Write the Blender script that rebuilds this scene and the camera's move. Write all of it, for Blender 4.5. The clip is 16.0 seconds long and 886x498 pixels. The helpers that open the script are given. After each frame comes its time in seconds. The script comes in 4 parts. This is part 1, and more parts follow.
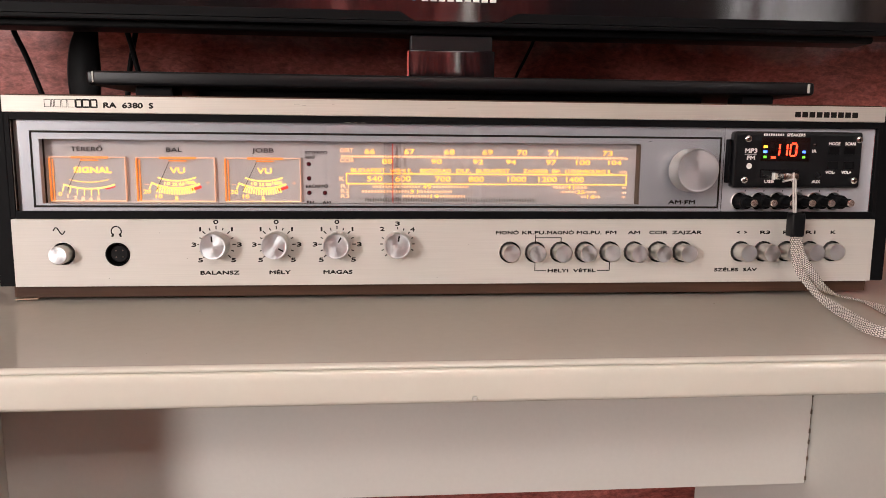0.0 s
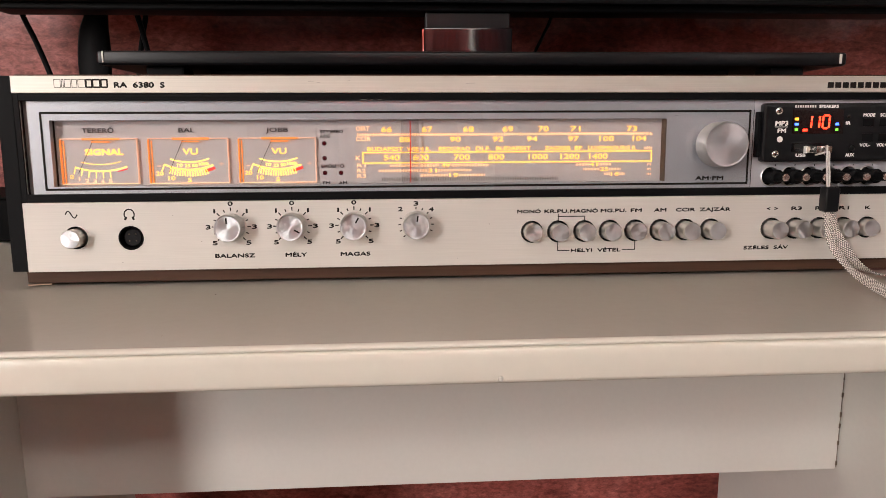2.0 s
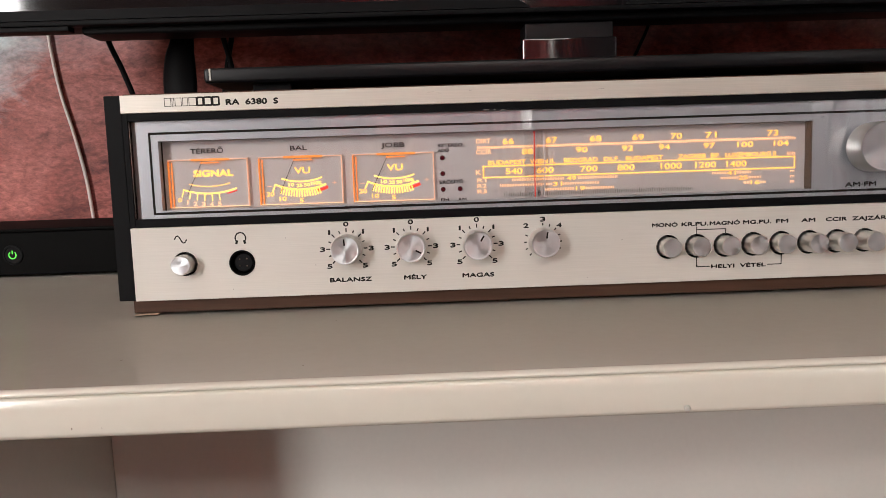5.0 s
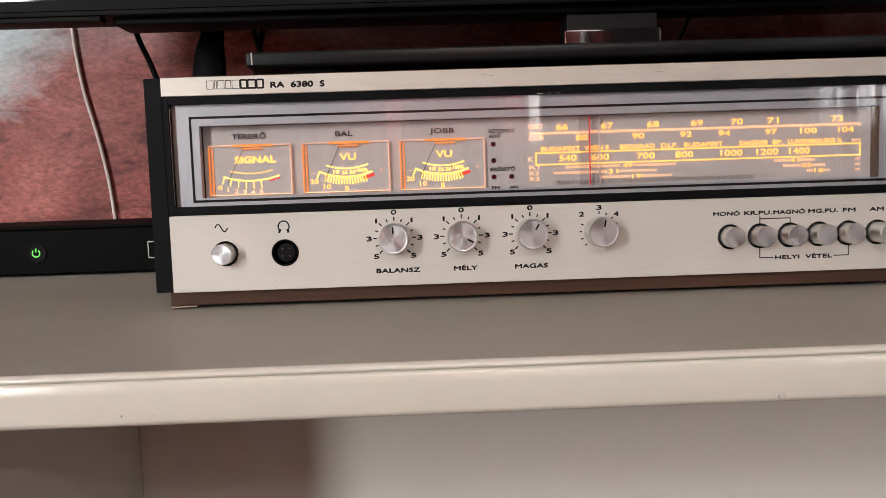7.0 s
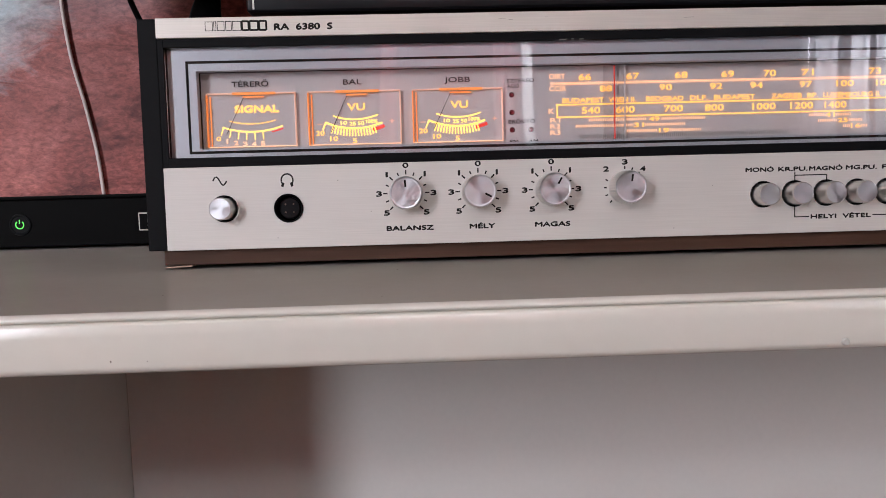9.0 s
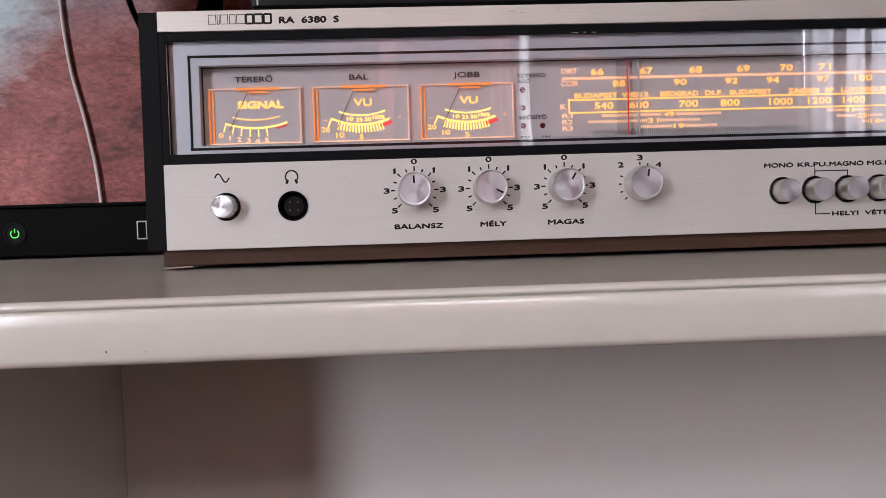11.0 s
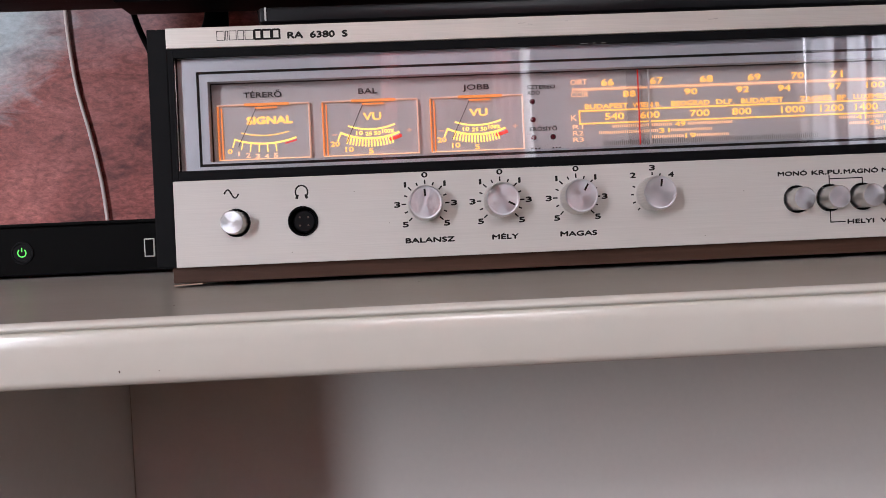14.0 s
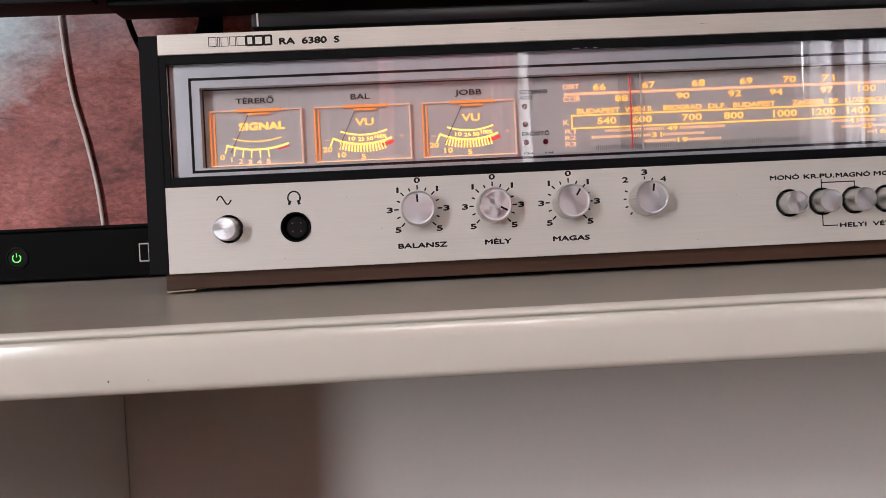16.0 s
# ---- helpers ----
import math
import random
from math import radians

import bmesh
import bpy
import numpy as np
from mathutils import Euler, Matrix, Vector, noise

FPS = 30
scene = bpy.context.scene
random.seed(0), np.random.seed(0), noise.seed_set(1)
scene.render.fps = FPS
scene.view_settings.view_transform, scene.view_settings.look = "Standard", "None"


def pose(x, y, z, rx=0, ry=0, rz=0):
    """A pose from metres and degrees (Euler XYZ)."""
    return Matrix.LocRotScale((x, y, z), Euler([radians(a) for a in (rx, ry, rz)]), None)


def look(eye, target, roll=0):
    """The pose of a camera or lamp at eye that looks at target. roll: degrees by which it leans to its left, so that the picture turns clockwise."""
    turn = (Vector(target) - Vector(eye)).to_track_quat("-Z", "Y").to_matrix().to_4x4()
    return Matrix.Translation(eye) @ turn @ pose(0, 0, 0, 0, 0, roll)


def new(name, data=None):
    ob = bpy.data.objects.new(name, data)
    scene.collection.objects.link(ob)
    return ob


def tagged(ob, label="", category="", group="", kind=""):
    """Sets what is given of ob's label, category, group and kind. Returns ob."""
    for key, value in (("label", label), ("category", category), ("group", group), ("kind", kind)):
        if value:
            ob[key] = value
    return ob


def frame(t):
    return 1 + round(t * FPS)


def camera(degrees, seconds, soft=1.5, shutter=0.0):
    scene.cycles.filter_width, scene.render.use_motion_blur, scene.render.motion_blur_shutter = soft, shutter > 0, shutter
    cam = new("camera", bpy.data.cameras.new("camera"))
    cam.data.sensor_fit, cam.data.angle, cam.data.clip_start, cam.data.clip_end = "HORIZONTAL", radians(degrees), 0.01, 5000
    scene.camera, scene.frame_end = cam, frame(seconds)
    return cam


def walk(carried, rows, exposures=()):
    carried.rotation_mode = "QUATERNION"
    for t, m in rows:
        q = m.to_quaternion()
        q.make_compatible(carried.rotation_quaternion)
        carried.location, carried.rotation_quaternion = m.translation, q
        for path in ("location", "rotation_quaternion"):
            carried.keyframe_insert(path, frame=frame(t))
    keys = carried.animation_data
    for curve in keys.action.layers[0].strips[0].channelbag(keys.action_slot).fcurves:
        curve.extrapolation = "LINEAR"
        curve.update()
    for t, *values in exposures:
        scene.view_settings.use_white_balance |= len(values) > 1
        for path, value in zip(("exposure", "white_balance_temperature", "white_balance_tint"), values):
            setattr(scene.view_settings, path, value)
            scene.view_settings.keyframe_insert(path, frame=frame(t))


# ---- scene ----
cam = camera(65.78, 16.0, soft=0.65)
PATH = [
    (0, (0.2303, -0.4362, 0.8526), (0.3903, 1.5332, 0.5430), 0.53),
    (0.5, (0.2295, -0.4332, 0.8512), (0.3742, 1.5363, 0.5348), 0.24),
    (1, (0.2267, -0.4295, 0.8473), (0.3618, 1.5398, 0.5254), -0.02),
    (1.5, (0.2280, -0.4279, 0.8448), (0.3664, 1.5408, 0.5202), 0.09),
    (2, (0.2262, -0.4250, 0.8430), (0.3510, 1.5434, 0.5119), -0.28),
    (2.5, (0.2211, -0.4213, 0.8420), (0.3434, 1.5483, 0.5169), -0.27),
    (3, (0.2166, -0.4146, 0.8372), (0.3327, 1.5556, 0.5133), -0.48),
    (3.5, (0.2082, -0.4088, 0.8339), (0.2983, 1.5651, 0.5245), -1.17),
    (4, (0.1974, -0.4027, 0.8335), (0.2813, 1.5728, 0.5329), -1.16),
    (4.5, (0.1846, -0.3981, 0.8325), (0.2284, 1.5835, 0.5654), -1.53),
    (4.7, (0.1785, -0.3962, 0.8334), (0.2204, 1.5879, 0.5847), -1.85),
    (6.8, (0.1438, -0.3792, 0.8193), (0.1828, 1.6075, 0.5918), -1.98),
    (7, (0.1427, -0.3774, 0.8163), (0.1779, 1.6133, 0.6267), -1.85),
    (7.5, (0.1387, -0.3704, 0.8093), (0.1676, 1.6196, 0.6116), -2.31),
    (8, (0.1357, -0.3650, 0.8014), (0.1894, 1.6268, 0.6284), -1.74),
    (8.5, (0.1309, -0.3589, 0.7955), (0.1695, 1.6324, 0.6132), -2.34),
    (9, (0.1295, -0.3540, 0.7882), (0.1938, 1.6377, 0.6180), -1.54),
    (11.5, (0.1209, -0.3409, 0.7728), (0.1971, 1.6560, 0.6938), -1.82),
    (12, (0.1191, -0.3402, 0.7723), (0.1868, 1.6575, 0.7041), -2.19),
    (12.5, (0.1194, -0.3393, 0.7726), (0.1867, 1.6585, 0.7066), -2.23),
    (13, (0.1194, -0.3384, 0.7730), (0.1957, 1.6590, 0.7069), -2.20),
    (13.5, (0.1195, -0.3387, 0.7737), (0.1910, 1.6593, 0.7192), -2.38),
    (14, (0.1192, -0.3387, 0.7738), (0.1853, 1.6594, 0.7192), -2.50),
    (14.5, (0.1205, -0.3392, 0.7743), (0.1840, 1.6593, 0.7261), -2.52),
    (15, (0.1198, -0.3390, 0.7753), (0.1856, 1.6591, 0.7209), -2.58),
    (15.5, (0.1225, -0.3396, 0.7758), (0.1968, 1.6584, 0.7250), -2.57),
    (16, (0.1225, -0.3389, 0.7761), (0.1910, 1.6592, 0.7224), -2.73),
]
EXPOSURE = [(0, 1.14, 6950, 16), (3, 1.06, 6950, 13), (4, 1.00, 6820, 12), (7.5, 0.92, 6500, 11), (8.3, 0.84, 6250, 14), (9, 0.78, 6030, 16), (12, 0.70, 6000, 17), (14.5, 0.70, 6020, 17), (16, 0.72, 6300, 15)]
walk(cam, [(t, look(eye, target, roll)) for t, eye, target, roll in PATH], EXPOSURE)

# ---- light ----
world = bpy.data.worlds.new("sky")
scene.world = world
world.use_nodes = True
wn = world.node_tree
sky = wn.nodes.new("ShaderNodeTexSky")
sky.sky_type, sky.sun_disc, sky.sun_elevation, sky.sun_rotation = "NISHITA", False, radians(35), radians(150)
wn.links.new(sky.outputs[0], wn.nodes["Background"].inputs[0])
wn.nodes["Background"].inputs[1].default_value = 0.1


def window_lamp(name, x0, x1, z0, z1, y, watts, colour):
    """Daylight through a window opening in the wall behind the walk."""
    la = bpy.data.lights.new(name, "AREA")
    la.shape, la.size, la.size_y, la.energy, la.color = "RECTANGLE", x1 - x0, z1 - z0, watts, colour
    ob = new(name, la)
    ob.matrix_world = pose((x0 + x1) / 2, y, (z0 + z1) / 2, 90, 0, 0)
    return ob


BACK = -2.7
OPENINGS = ((-2.35, -1.66, 0.75, 2.40), (-0.25, 0.95, 1.08, 2.52), (1.86, 2.46, 1.15, 2.4))
for lamp_name, opening, watts, tone in (("daylight_left", OPENINGS[0], 58, (0.97, 0.97, 0.97)), ("daylight_middle", OPENINGS[1], 36, (0.98, 0.96, 0.91)), ("daylight_right", OPENINGS[2], 14, (0.97, 0.97, 1.0))):
    window_lamp(lamp_name, *opening, BACK - 0.06, watts, tone)


# ---- materials ----
def material(name, colour, rough=0.5, metal=0.0, spec=0.5, vary=0.0, vscale=(30, 30, 30), grain=0.0, gscale=(400, 400, 400), bump=0.0, bdist=0.0005,
             emit=None, strength=0.0, second=None, rvary=0.0, aniso=0.0):
    """A Principled material whose colour, gloss and relief vary at two scales."""
    m = bpy.data.materials.new(name)
    m.use_nodes = True
    nt = m.node_tree
    b = nt.nodes["Principled BSDF"]
    b.inputs["Base Color"].default_value = (*colour, 1)
    b.inputs["Roughness"].default_value = rough
    b.inputs["Metallic"].default_value = metal
    b.inputs["Specular IOR Level"].default_value = spec
    b.inputs["Anisotropic"].default_value = aniso
    if emit:
        b.inputs["Emission Color"].default_value = (*emit, 1)
        b.inputs["Emission Strength"].default_value = strength
    if not (vary or grain or bump or rvary):
        return m
    tc = nt.nodes.new("ShaderNodeTexCoord")

    def noise_at(scale, detail):
        mp = nt.nodes.new("ShaderNodeMapping")
        mp.inputs["Scale"].default_value = scale
        n = nt.nodes.new("ShaderNodeTexNoise")
        n.inputs["Scale"].default_value = 1.0
        n.inputs["Detail"].default_value = detail
        nt.links.new(tc.outputs["Object"], mp.inputs[0])
        nt.links.new(mp.outputs[0], n.inputs["Vector"])
        return n
    big, small = noise_at(vscale, 4), noise_at(gscale, 3)
    last = None
    for n, amount, other in ((big, vary, second), (small, grain, None)):
        if not amount:
            continue
        mix = nt.nodes.new("ShaderNodeMix")
        mix.data_type = "RGBA"
        ramp = nt.nodes.new("ShaderNodeMapRange")
        ramp.inputs[1].default_value, ramp.inputs[2].default_value = 0.28, 0.72
        ramp.inputs[3].default_value, ramp.inputs[4].default_value = 0.0, amount
        nt.links.new(n.outputs[0], ramp.inputs[0])
        nt.links.new(ramp.outputs[0], mix.inputs[0])
        if last:
            nt.links.new(last, mix.inputs[6])
        else:
            mix.inputs[6].default_value = (*colour, 1)
        mix.inputs[7].default_value = (*(other or [c * 0.45 for c in colour]), 1)
        last = mix.outputs[2]
    if last:
        nt.links.new(last, b.inputs["Base Color"])
    if rvary:
        rr = nt.nodes.new("ShaderNodeMapRange")
        rr.inputs[3].default_value, rr.inputs[4].default_value = rough - rvary, rough + rvary
        nt.links.new(big.outputs[0], rr.inputs[0])
        nt.links.new(rr.outputs[0], b.inputs["Roughness"])
    if bump:
        bp = nt.nodes.new("ShaderNodeBump")
        bp.inputs["Strength"].default_value, bp.inputs["Distance"].default_value = bump, bdist
        nt.links.new(small.outputs[0], bp.inputs["Height"])
        nt.links.new(bp.outputs[0], b.inputs["Normal"])
    return m


ALU = material("brushed_aluminium", (0.61, 0.585, 0.545), 0.58, 0.25, vary=0.10, vscale=(6, 40, 14), grain=0.16, gscale=(25, 2500, 2500), bump=0.10, bdist=0.0001, rvary=0.05)
ALU_TOP = material("brushed_aluminium_strip", (0.59, 0.555, 0.50), 0.48, 0.50, vary=0.10, vscale=(5, 40, 20), grain=0.22, gscale=(18, 2500, 2500), bump=0.12, bdist=0.0001)
LILAC = material("silver_lacquer", (0.47, 0.475, 0.505), 0.42, 0.35, vary=0.06, vscale=(12, 12, 12), grain=0.08, gscale=(900, 900, 900))
DIAL = material("dial_grey", (0.60, 0.555, 0.555), 0.5, vary=0.10, vscale=(15, 15, 25), grain=0.05, gscale=(700, 700, 700))
BLACK = material("black_plastic", (0.0045, 0.0045, 0.005), 0.5, spec=0.06, vary=0.3, vscale=(20, 20, 20), second=(0.009, 0.009, 0.010), bump=0.15, gscale=(1500, 1500, 1500), bdist=0.0001)
GLOSS = material("black_gloss", (0.006, 0.006, 0.007), 0.06, spec=0.6, rvary=0.02, vscale=(9, 9, 9))
SATIN = material("black_satin", (0.006, 0.006, 0.007), 0.3, spec=0.2, vary=0.4, vscale=(25, 25, 25), second=(0.012, 0.012, 0.013))
MATT = material("matt_black_case", (0.004, 0.004, 0.004), 0.6, spec=0.03, vary=0.3, vscale=(25, 25, 25), second=(0.007, 0.007, 0.007), bump=0.2, gscale=(1800, 1800, 1800), bdist=0.0001)
DIAL_INK = material("grey_black_print", (0.05, 0.045, 0.045), 0.7, spec=0.15)
INK = material("black_print", (0.008, 0.007, 0.006), 0.7, spec=0.15)
WOOD = material("walnut_veneer", (0.085, 0.042, 0.026), 0.6, spec=0.2, vary=0.7, vscale=(8, 60, 160), second=(0.04, 0.02, 0.013), grain=0.3, gscale=(30, 400, 900), bump=0.3, bdist=0.0003)
WHITE = material("cream_lacquer", (0.74, 0.715, 0.63), 0.17, spec=0.85, vary=0.10, vscale=(3, 5, 5), second=(0.66, 0.62, 0.54), grain=0.04, gscale=(160, 160, 160), bump=0.05, bdist=0.0003, rvary=0.07)
BOARD = material("off_white_board", (0.67, 0.66, 0.62), 0.5, vary=0.18, vscale=(4, 6, 6), second=(0.62, 0.58, 0.52), grain=0.05, gscale=(250, 250, 250), bump=0.06, bdist=0.0003)
EDGE = material("worn_board_edge", (0.16, 0.11, 0.08), 0.8, vary=0.6, vscale=(200, 200, 200))
CHROME = material("bright_chrome", (0.85, 0.85, 0.86), 0.14, 1.0)
STEEL = material("usb_steel", (0.72, 0.66, 0.60), 0.22, 1.0, grain=0.15, gscale=(200, 900, 900))
SIDE = material("knurled_aluminium", (0.62, 0.60, 0.58), 0.34, 0.95)
PINK = material("copper_tip", (0.75, 0.60, 0.55), 0.25, 0.9)
AMBER = material("amber_lit_print", (1.0, 0.55, 0.15), 0.5, emit=(1.0, 0.47, 0.09), strength=0.8)
YELLOW = material("yellow_lit_print", (1.0, 0.7, 0.2), 0.5, emit=(1.0, 0.60, 0.10), strength=0.95)
ORANGE = material("orange_lit_plastic", (1.0, 0.35, 0.08), 0.4, emit=(1.0, 0.30, 0.06), strength=0.24)
PALE = material("pale_lit_plastic", (0.9, 0.6, 0.45), 0.3, emit=(1.0, 0.5, 0.3), strength=0.13)
DIM = material("dim_lit_print", (0.9, 0.6, 0.4), 0.5, emit=(1.0, 0.50, 0.24), strength=0.55)
RED_SCALE = material("red_lit_print", (0.8, 0.06, 0.04), 0.5, emit=(1.0, 0.05, 0.03), strength=0.3)
POINTER = material("red_pointer", (0.7, 0.03, 0.02), 0.35, emit=(1.0, 0.03, 0.01), strength=0.16)
LENS_RED = material("dark_red_lens", (0.10, 0.006, 0.012), 0.15)
LED_RED = material("red_segments", (1.0, 0.05, 0.02), 0.4, emit=(1.0, 0.03, 0.012), strength=2.6)
LED_YELLOW = material("yellow_segment", (1, 0.6, 0.1), 0.4, emit=(1.0, 0.45, 0.02), strength=1.3)
LED_BLUE = material("blue_segment", (0.1, 0.2, 1), 0.4, emit=(0.03, 0.12, 1.0), strength=1.8)
LED_GREEN = material("green_segment", (0.2, 0.7, 0.1), 0.4, emit=(0.12, 0.6, 0.03), strength=0.5)
GREEN_RING = material("green_power_light", (0.1, 0.9, 0.1), 0.4, emit=(0.08, 0.85, 0.04), strength=0.4)
TEXT_WHITE = material("white_print", (0.8, 0.78, 0.75), 0.5)
GREY_PRINT = material("grey_print", (0.55, 0.55, 0.50), 0.5)
CHIP = material("bare_wood", (0.42, 0.29, 0.21), 0.7, vary=0.5, vscale=(300, 300, 300))
FADED = material("faded_print", (0.26, 0.26, 0.23), 0.6)
SMOKE = material("smoked_window", (0.010, 0.004, 0.004), 0.12)
CORD = material("grey_cord", (0.62, 0.58, 0.55), 0.7, vary=0.4, vscale=(900, 900, 900))
CABLE_WHITE = material("grey_white_cable", (0.72, 0.64, 0.60), 0.5, vary=0.2, vscale=(60, 60, 60))
BLUE_DOT = material("blue_enamel", (0.05, 0.28, 0.5), 0.4)
PLASTER = material("brown_plaster", (0.26, 0.17, 0.13), 0.9, vary=0.15, vscale=(2, 2, 2), bump=0.2, gscale=(90, 90, 90), bdist=0.002)
CEIL = material("white_plaster", (0.75, 0.72, 0.68), 0.9, vary=0.1, vscale=(2, 2, 2), bump=0.2, gscale=(90, 90, 90), bdist=0.002)
FLOORWOOD = material("brown_floorboards", (0.16, 0.075, 0.04), 0.4, vary=0.6, vscale=(3, 20, 3), grain=0.3, gscale=(20, 200, 20), bump=0.1)
FRAME_W = material("white_window_paint", (0.78, 0.77, 0.74), 0.35, vary=0.08, vscale=(8, 8, 8))


def glass_material():
    m = bpy.data.materials.new("clear_glass")
    m.use_nodes = True
    nt = m.node_tree
    nt.nodes.remove(nt.nodes["Principled BSDF"])
    tr, gl, mx, fr = (nt.nodes.new("ShaderNode" + n) for n in ("BsdfTransparent", "BsdfGlossy", "MixShader", "Fresnel"))
    tr.inputs[0].default_value = (0.95, 0.95, 0.95, 1)
    gl.inputs["Roughness"].default_value = 0.0
    fr.inputs[0].default_value = 1.5
    nt.links.new(fr.outputs[0], mx.inputs[0])
    nt.links.new(tr.outputs[0], mx.inputs[1])
    nt.links.new(gl.outputs[0], mx.inputs[2])
    nt.links.new(mx.outputs[0], nt.nodes["Material Output"].inputs[0])
    return m


def wallpaper_material():
    """Mottled red and brown stone-like paper with fine embossing and a sheen."""
    m = bpy.data.materials.new("mottled_wallpaper")
    m.use_nodes = True
    nt = m.node_tree
    b = nt.nodes["Principled BSDF"]
    tc = nt.nodes.new("ShaderNodeTexCoord")

    def noisy(scale, detail, rough, warp, place=(0, 0, 0)):
        mp = nt.nodes.new("ShaderNodeMapping")
        mp.inputs["Scale"].default_value, mp.inputs["Location"].default_value = scale, place
        n = nt.nodes.new("ShaderNodeTexNoise")
        n.inputs["Scale"].default_value, n.inputs["Detail"].default_value = 1.0, detail
        n.inputs["Roughness"].default_value, n.inputs["Distortion"].default_value = rough, warp
        nt.links.new(tc.outputs["Object"], mp.inputs[0])
        nt.links.new(mp.outputs[0], n.inputs["Vector"])
        return n
    base, streak, grain = noisy((7, 7, 9), 6, 0.62, 0.6), noisy((14, 14, 38), 6, 0.65, 1.2, (3, 0, 1)), noisy((140, 140, 260), 5, 0.7, 0.4)
    r1 = nt.nodes.new("ShaderNodeValToRGB")
    e = r1.color_ramp.elements
    e[0].position, e[0].color = 0.30, (0.17, 0.048, 0.041, 1)
    e[1].position, e[1].color = 0.66, (0.47, 0.165, 0.145, 1)
    k = e.new(0.5)
    k.color = (0.33, 0.095, 0.081, 1)
    nt.links.new(base.outputs[0], r1.inputs[0])
    r2 = nt.nodes.new("ShaderNodeValToRGB")
    r2.color_ramp.elements[0].position, r2.color_ramp.elements[0].color = 0.32, (0.50, 0.42, 0.42, 1)
    r2.color_ramp.elements[1].position, r2.color_ramp.elements[1].color = 0.50, (1, 1, 1, 1)
    nt.links.new(streak.outputs[0], r2.inputs[0])
    r3 = nt.nodes.new("ShaderNodeValToRGB")
    r3.color_ramp.elements[0].position, r3.color_ramp.elements[0].color = 0.30, (0.62, 0.58, 0.58, 1)
    r3.color_ramp.elements[1].position, r3.color_ramp.elements[1].color = 0.68, (1.2, 1.15, 1.12, 1)
    nt.links.new(grain.outputs[0], r3.inputs[0])
    m1, m2 = nt.nodes.new("ShaderNodeMix"), nt.nodes.new("ShaderNodeMix")
    for mm in (m1, m2):
        mm.data_type, mm.blend_type = "RGBA", "MULTIPLY"
        mm.inputs[0].default_value = 1.0
    nt.links.new(r1.outputs[0], m1.inputs[6]), nt.links.new(r2.outputs[0], m1.inputs[7])
    nt.links.new(m1.outputs[2], m2.inputs[6]), nt.links.new(r3.outputs[0], m2.inputs[7])
    # a blue-grey cloud printed across the upper part, ragged below, with window sheen painted in
    sep, edge, rise = nt.nodes.new("ShaderNodeSeparateXYZ"), nt.nodes.new("ShaderNodeMath"), nt.nodes.new("ShaderNodeMapRange")
    nt.links.new(tc.outputs["Object"], sep.inputs[0])
    edge.operation = "MULTIPLY_ADD"
    edge.inputs[1].default_value = 0.11
    nt.links.new(base.outputs[0], edge.inputs[0]), nt.links.new(sep.outputs[2], edge.inputs[2])
    for k2, val in enumerate((1.000, 1.045, 0.0, 0.8)):
        rise.inputs[k2 + 1].default_value = val
    nt.links.new(edge.outputs[0], rise.inputs[0])
    wide_noise, share, both = noisy((2.6, 2.6, 3.4), 3, 0.5, 0.8, (1.7, 0, 0.4)), nt.nodes.new("ShaderNodeMapRange"), nt.nodes.new("ShaderNodeMath")
    for k2, val in enumerate((0.40, 0.58, 0.0, 1.0)):
        share.inputs[k2 + 1].default_value = val
    nt.links.new(wide_noise.outputs[0], share.inputs[0])
    both.operation = "MULTIPLY"
    nt.links.new(rise.outputs[0], both.inputs[0]), nt.links.new(share.outputs[0], both.inputs[1])
    m3 = nt.nodes.new("ShaderNodeMix")
    m3.data_type = "RGBA"
    m3.inputs[7].default_value = (0.36, 0.37, 0.41, 1)
    nt.links.new(both.outputs[0], m3.inputs[0]), nt.links.new(m2.outputs[2], m3.inputs[6])
    # one pale blue-grey cloud of its own, roundish, ragged rim, lightened to hold the sheen
    far, rim, puff = nt.nodes.new("ShaderNodeVectorMath"), nt.nodes.new("ShaderNodeMath"), nt.nodes.new("ShaderNodeMapRange")
    far.operation, rim.operation = "DISTANCE", "MULTIPLY_ADD"
    far.inputs[1].default_value = (-0.335, 0.33, 1.03)
    rim.inputs[1].default_value = -0.10
    nt.links.new(tc.outputs["Object"], far.inputs[0])
    nt.links.new(streak.outputs[0], rim.inputs[0]), nt.links.new(far.outputs["Value"], rim.inputs[2])
    for k2, val in enumerate((0.04, 0.10, 0.9, 0.0)):
        puff.inputs[k2 + 1].default_value = val
    nt.links.new(rim.outputs[0], puff.inputs[0])
    m5 = nt.nodes.new("ShaderNodeMix")
    m5.data_type = "RGBA"
    m5.inputs[7].default_value = (0.47, 0.60, 0.64, 1)
    nt.links.new(puff.outputs[0], m5.inputs[0]), nt.links.new(m3.outputs[2], m5.inputs[6])
    m4 = nt.nodes.new("ShaderNodeMix")
    m4.data_type, m4.blend_type = "RGBA", "MULTIPLY"
    m4.inputs[0].default_value = 0.6
    nt.links.new(m5.outputs[2], m4.inputs[6]), nt.links.new(r3.outputs[0], m4.inputs[7])
    nt.links.new(m4.outputs[2], b.inputs["Base Color"])
    b.inputs["Roughness"].default_value = 0.40
    b.inputs["Specular IOR Level"].default_value = 0.16
    bp = nt.nodes.new("ShaderNodeBump")
    bp.inputs["Strength"].default_value, bp.inputs["Distance"].default_value = 0.25, 0.0010
    nt.links.new(grain.outputs[0], bp.inputs["Height"])
    nt.links.new(bp.outputs[0], b.inputs["Normal"])
    return m


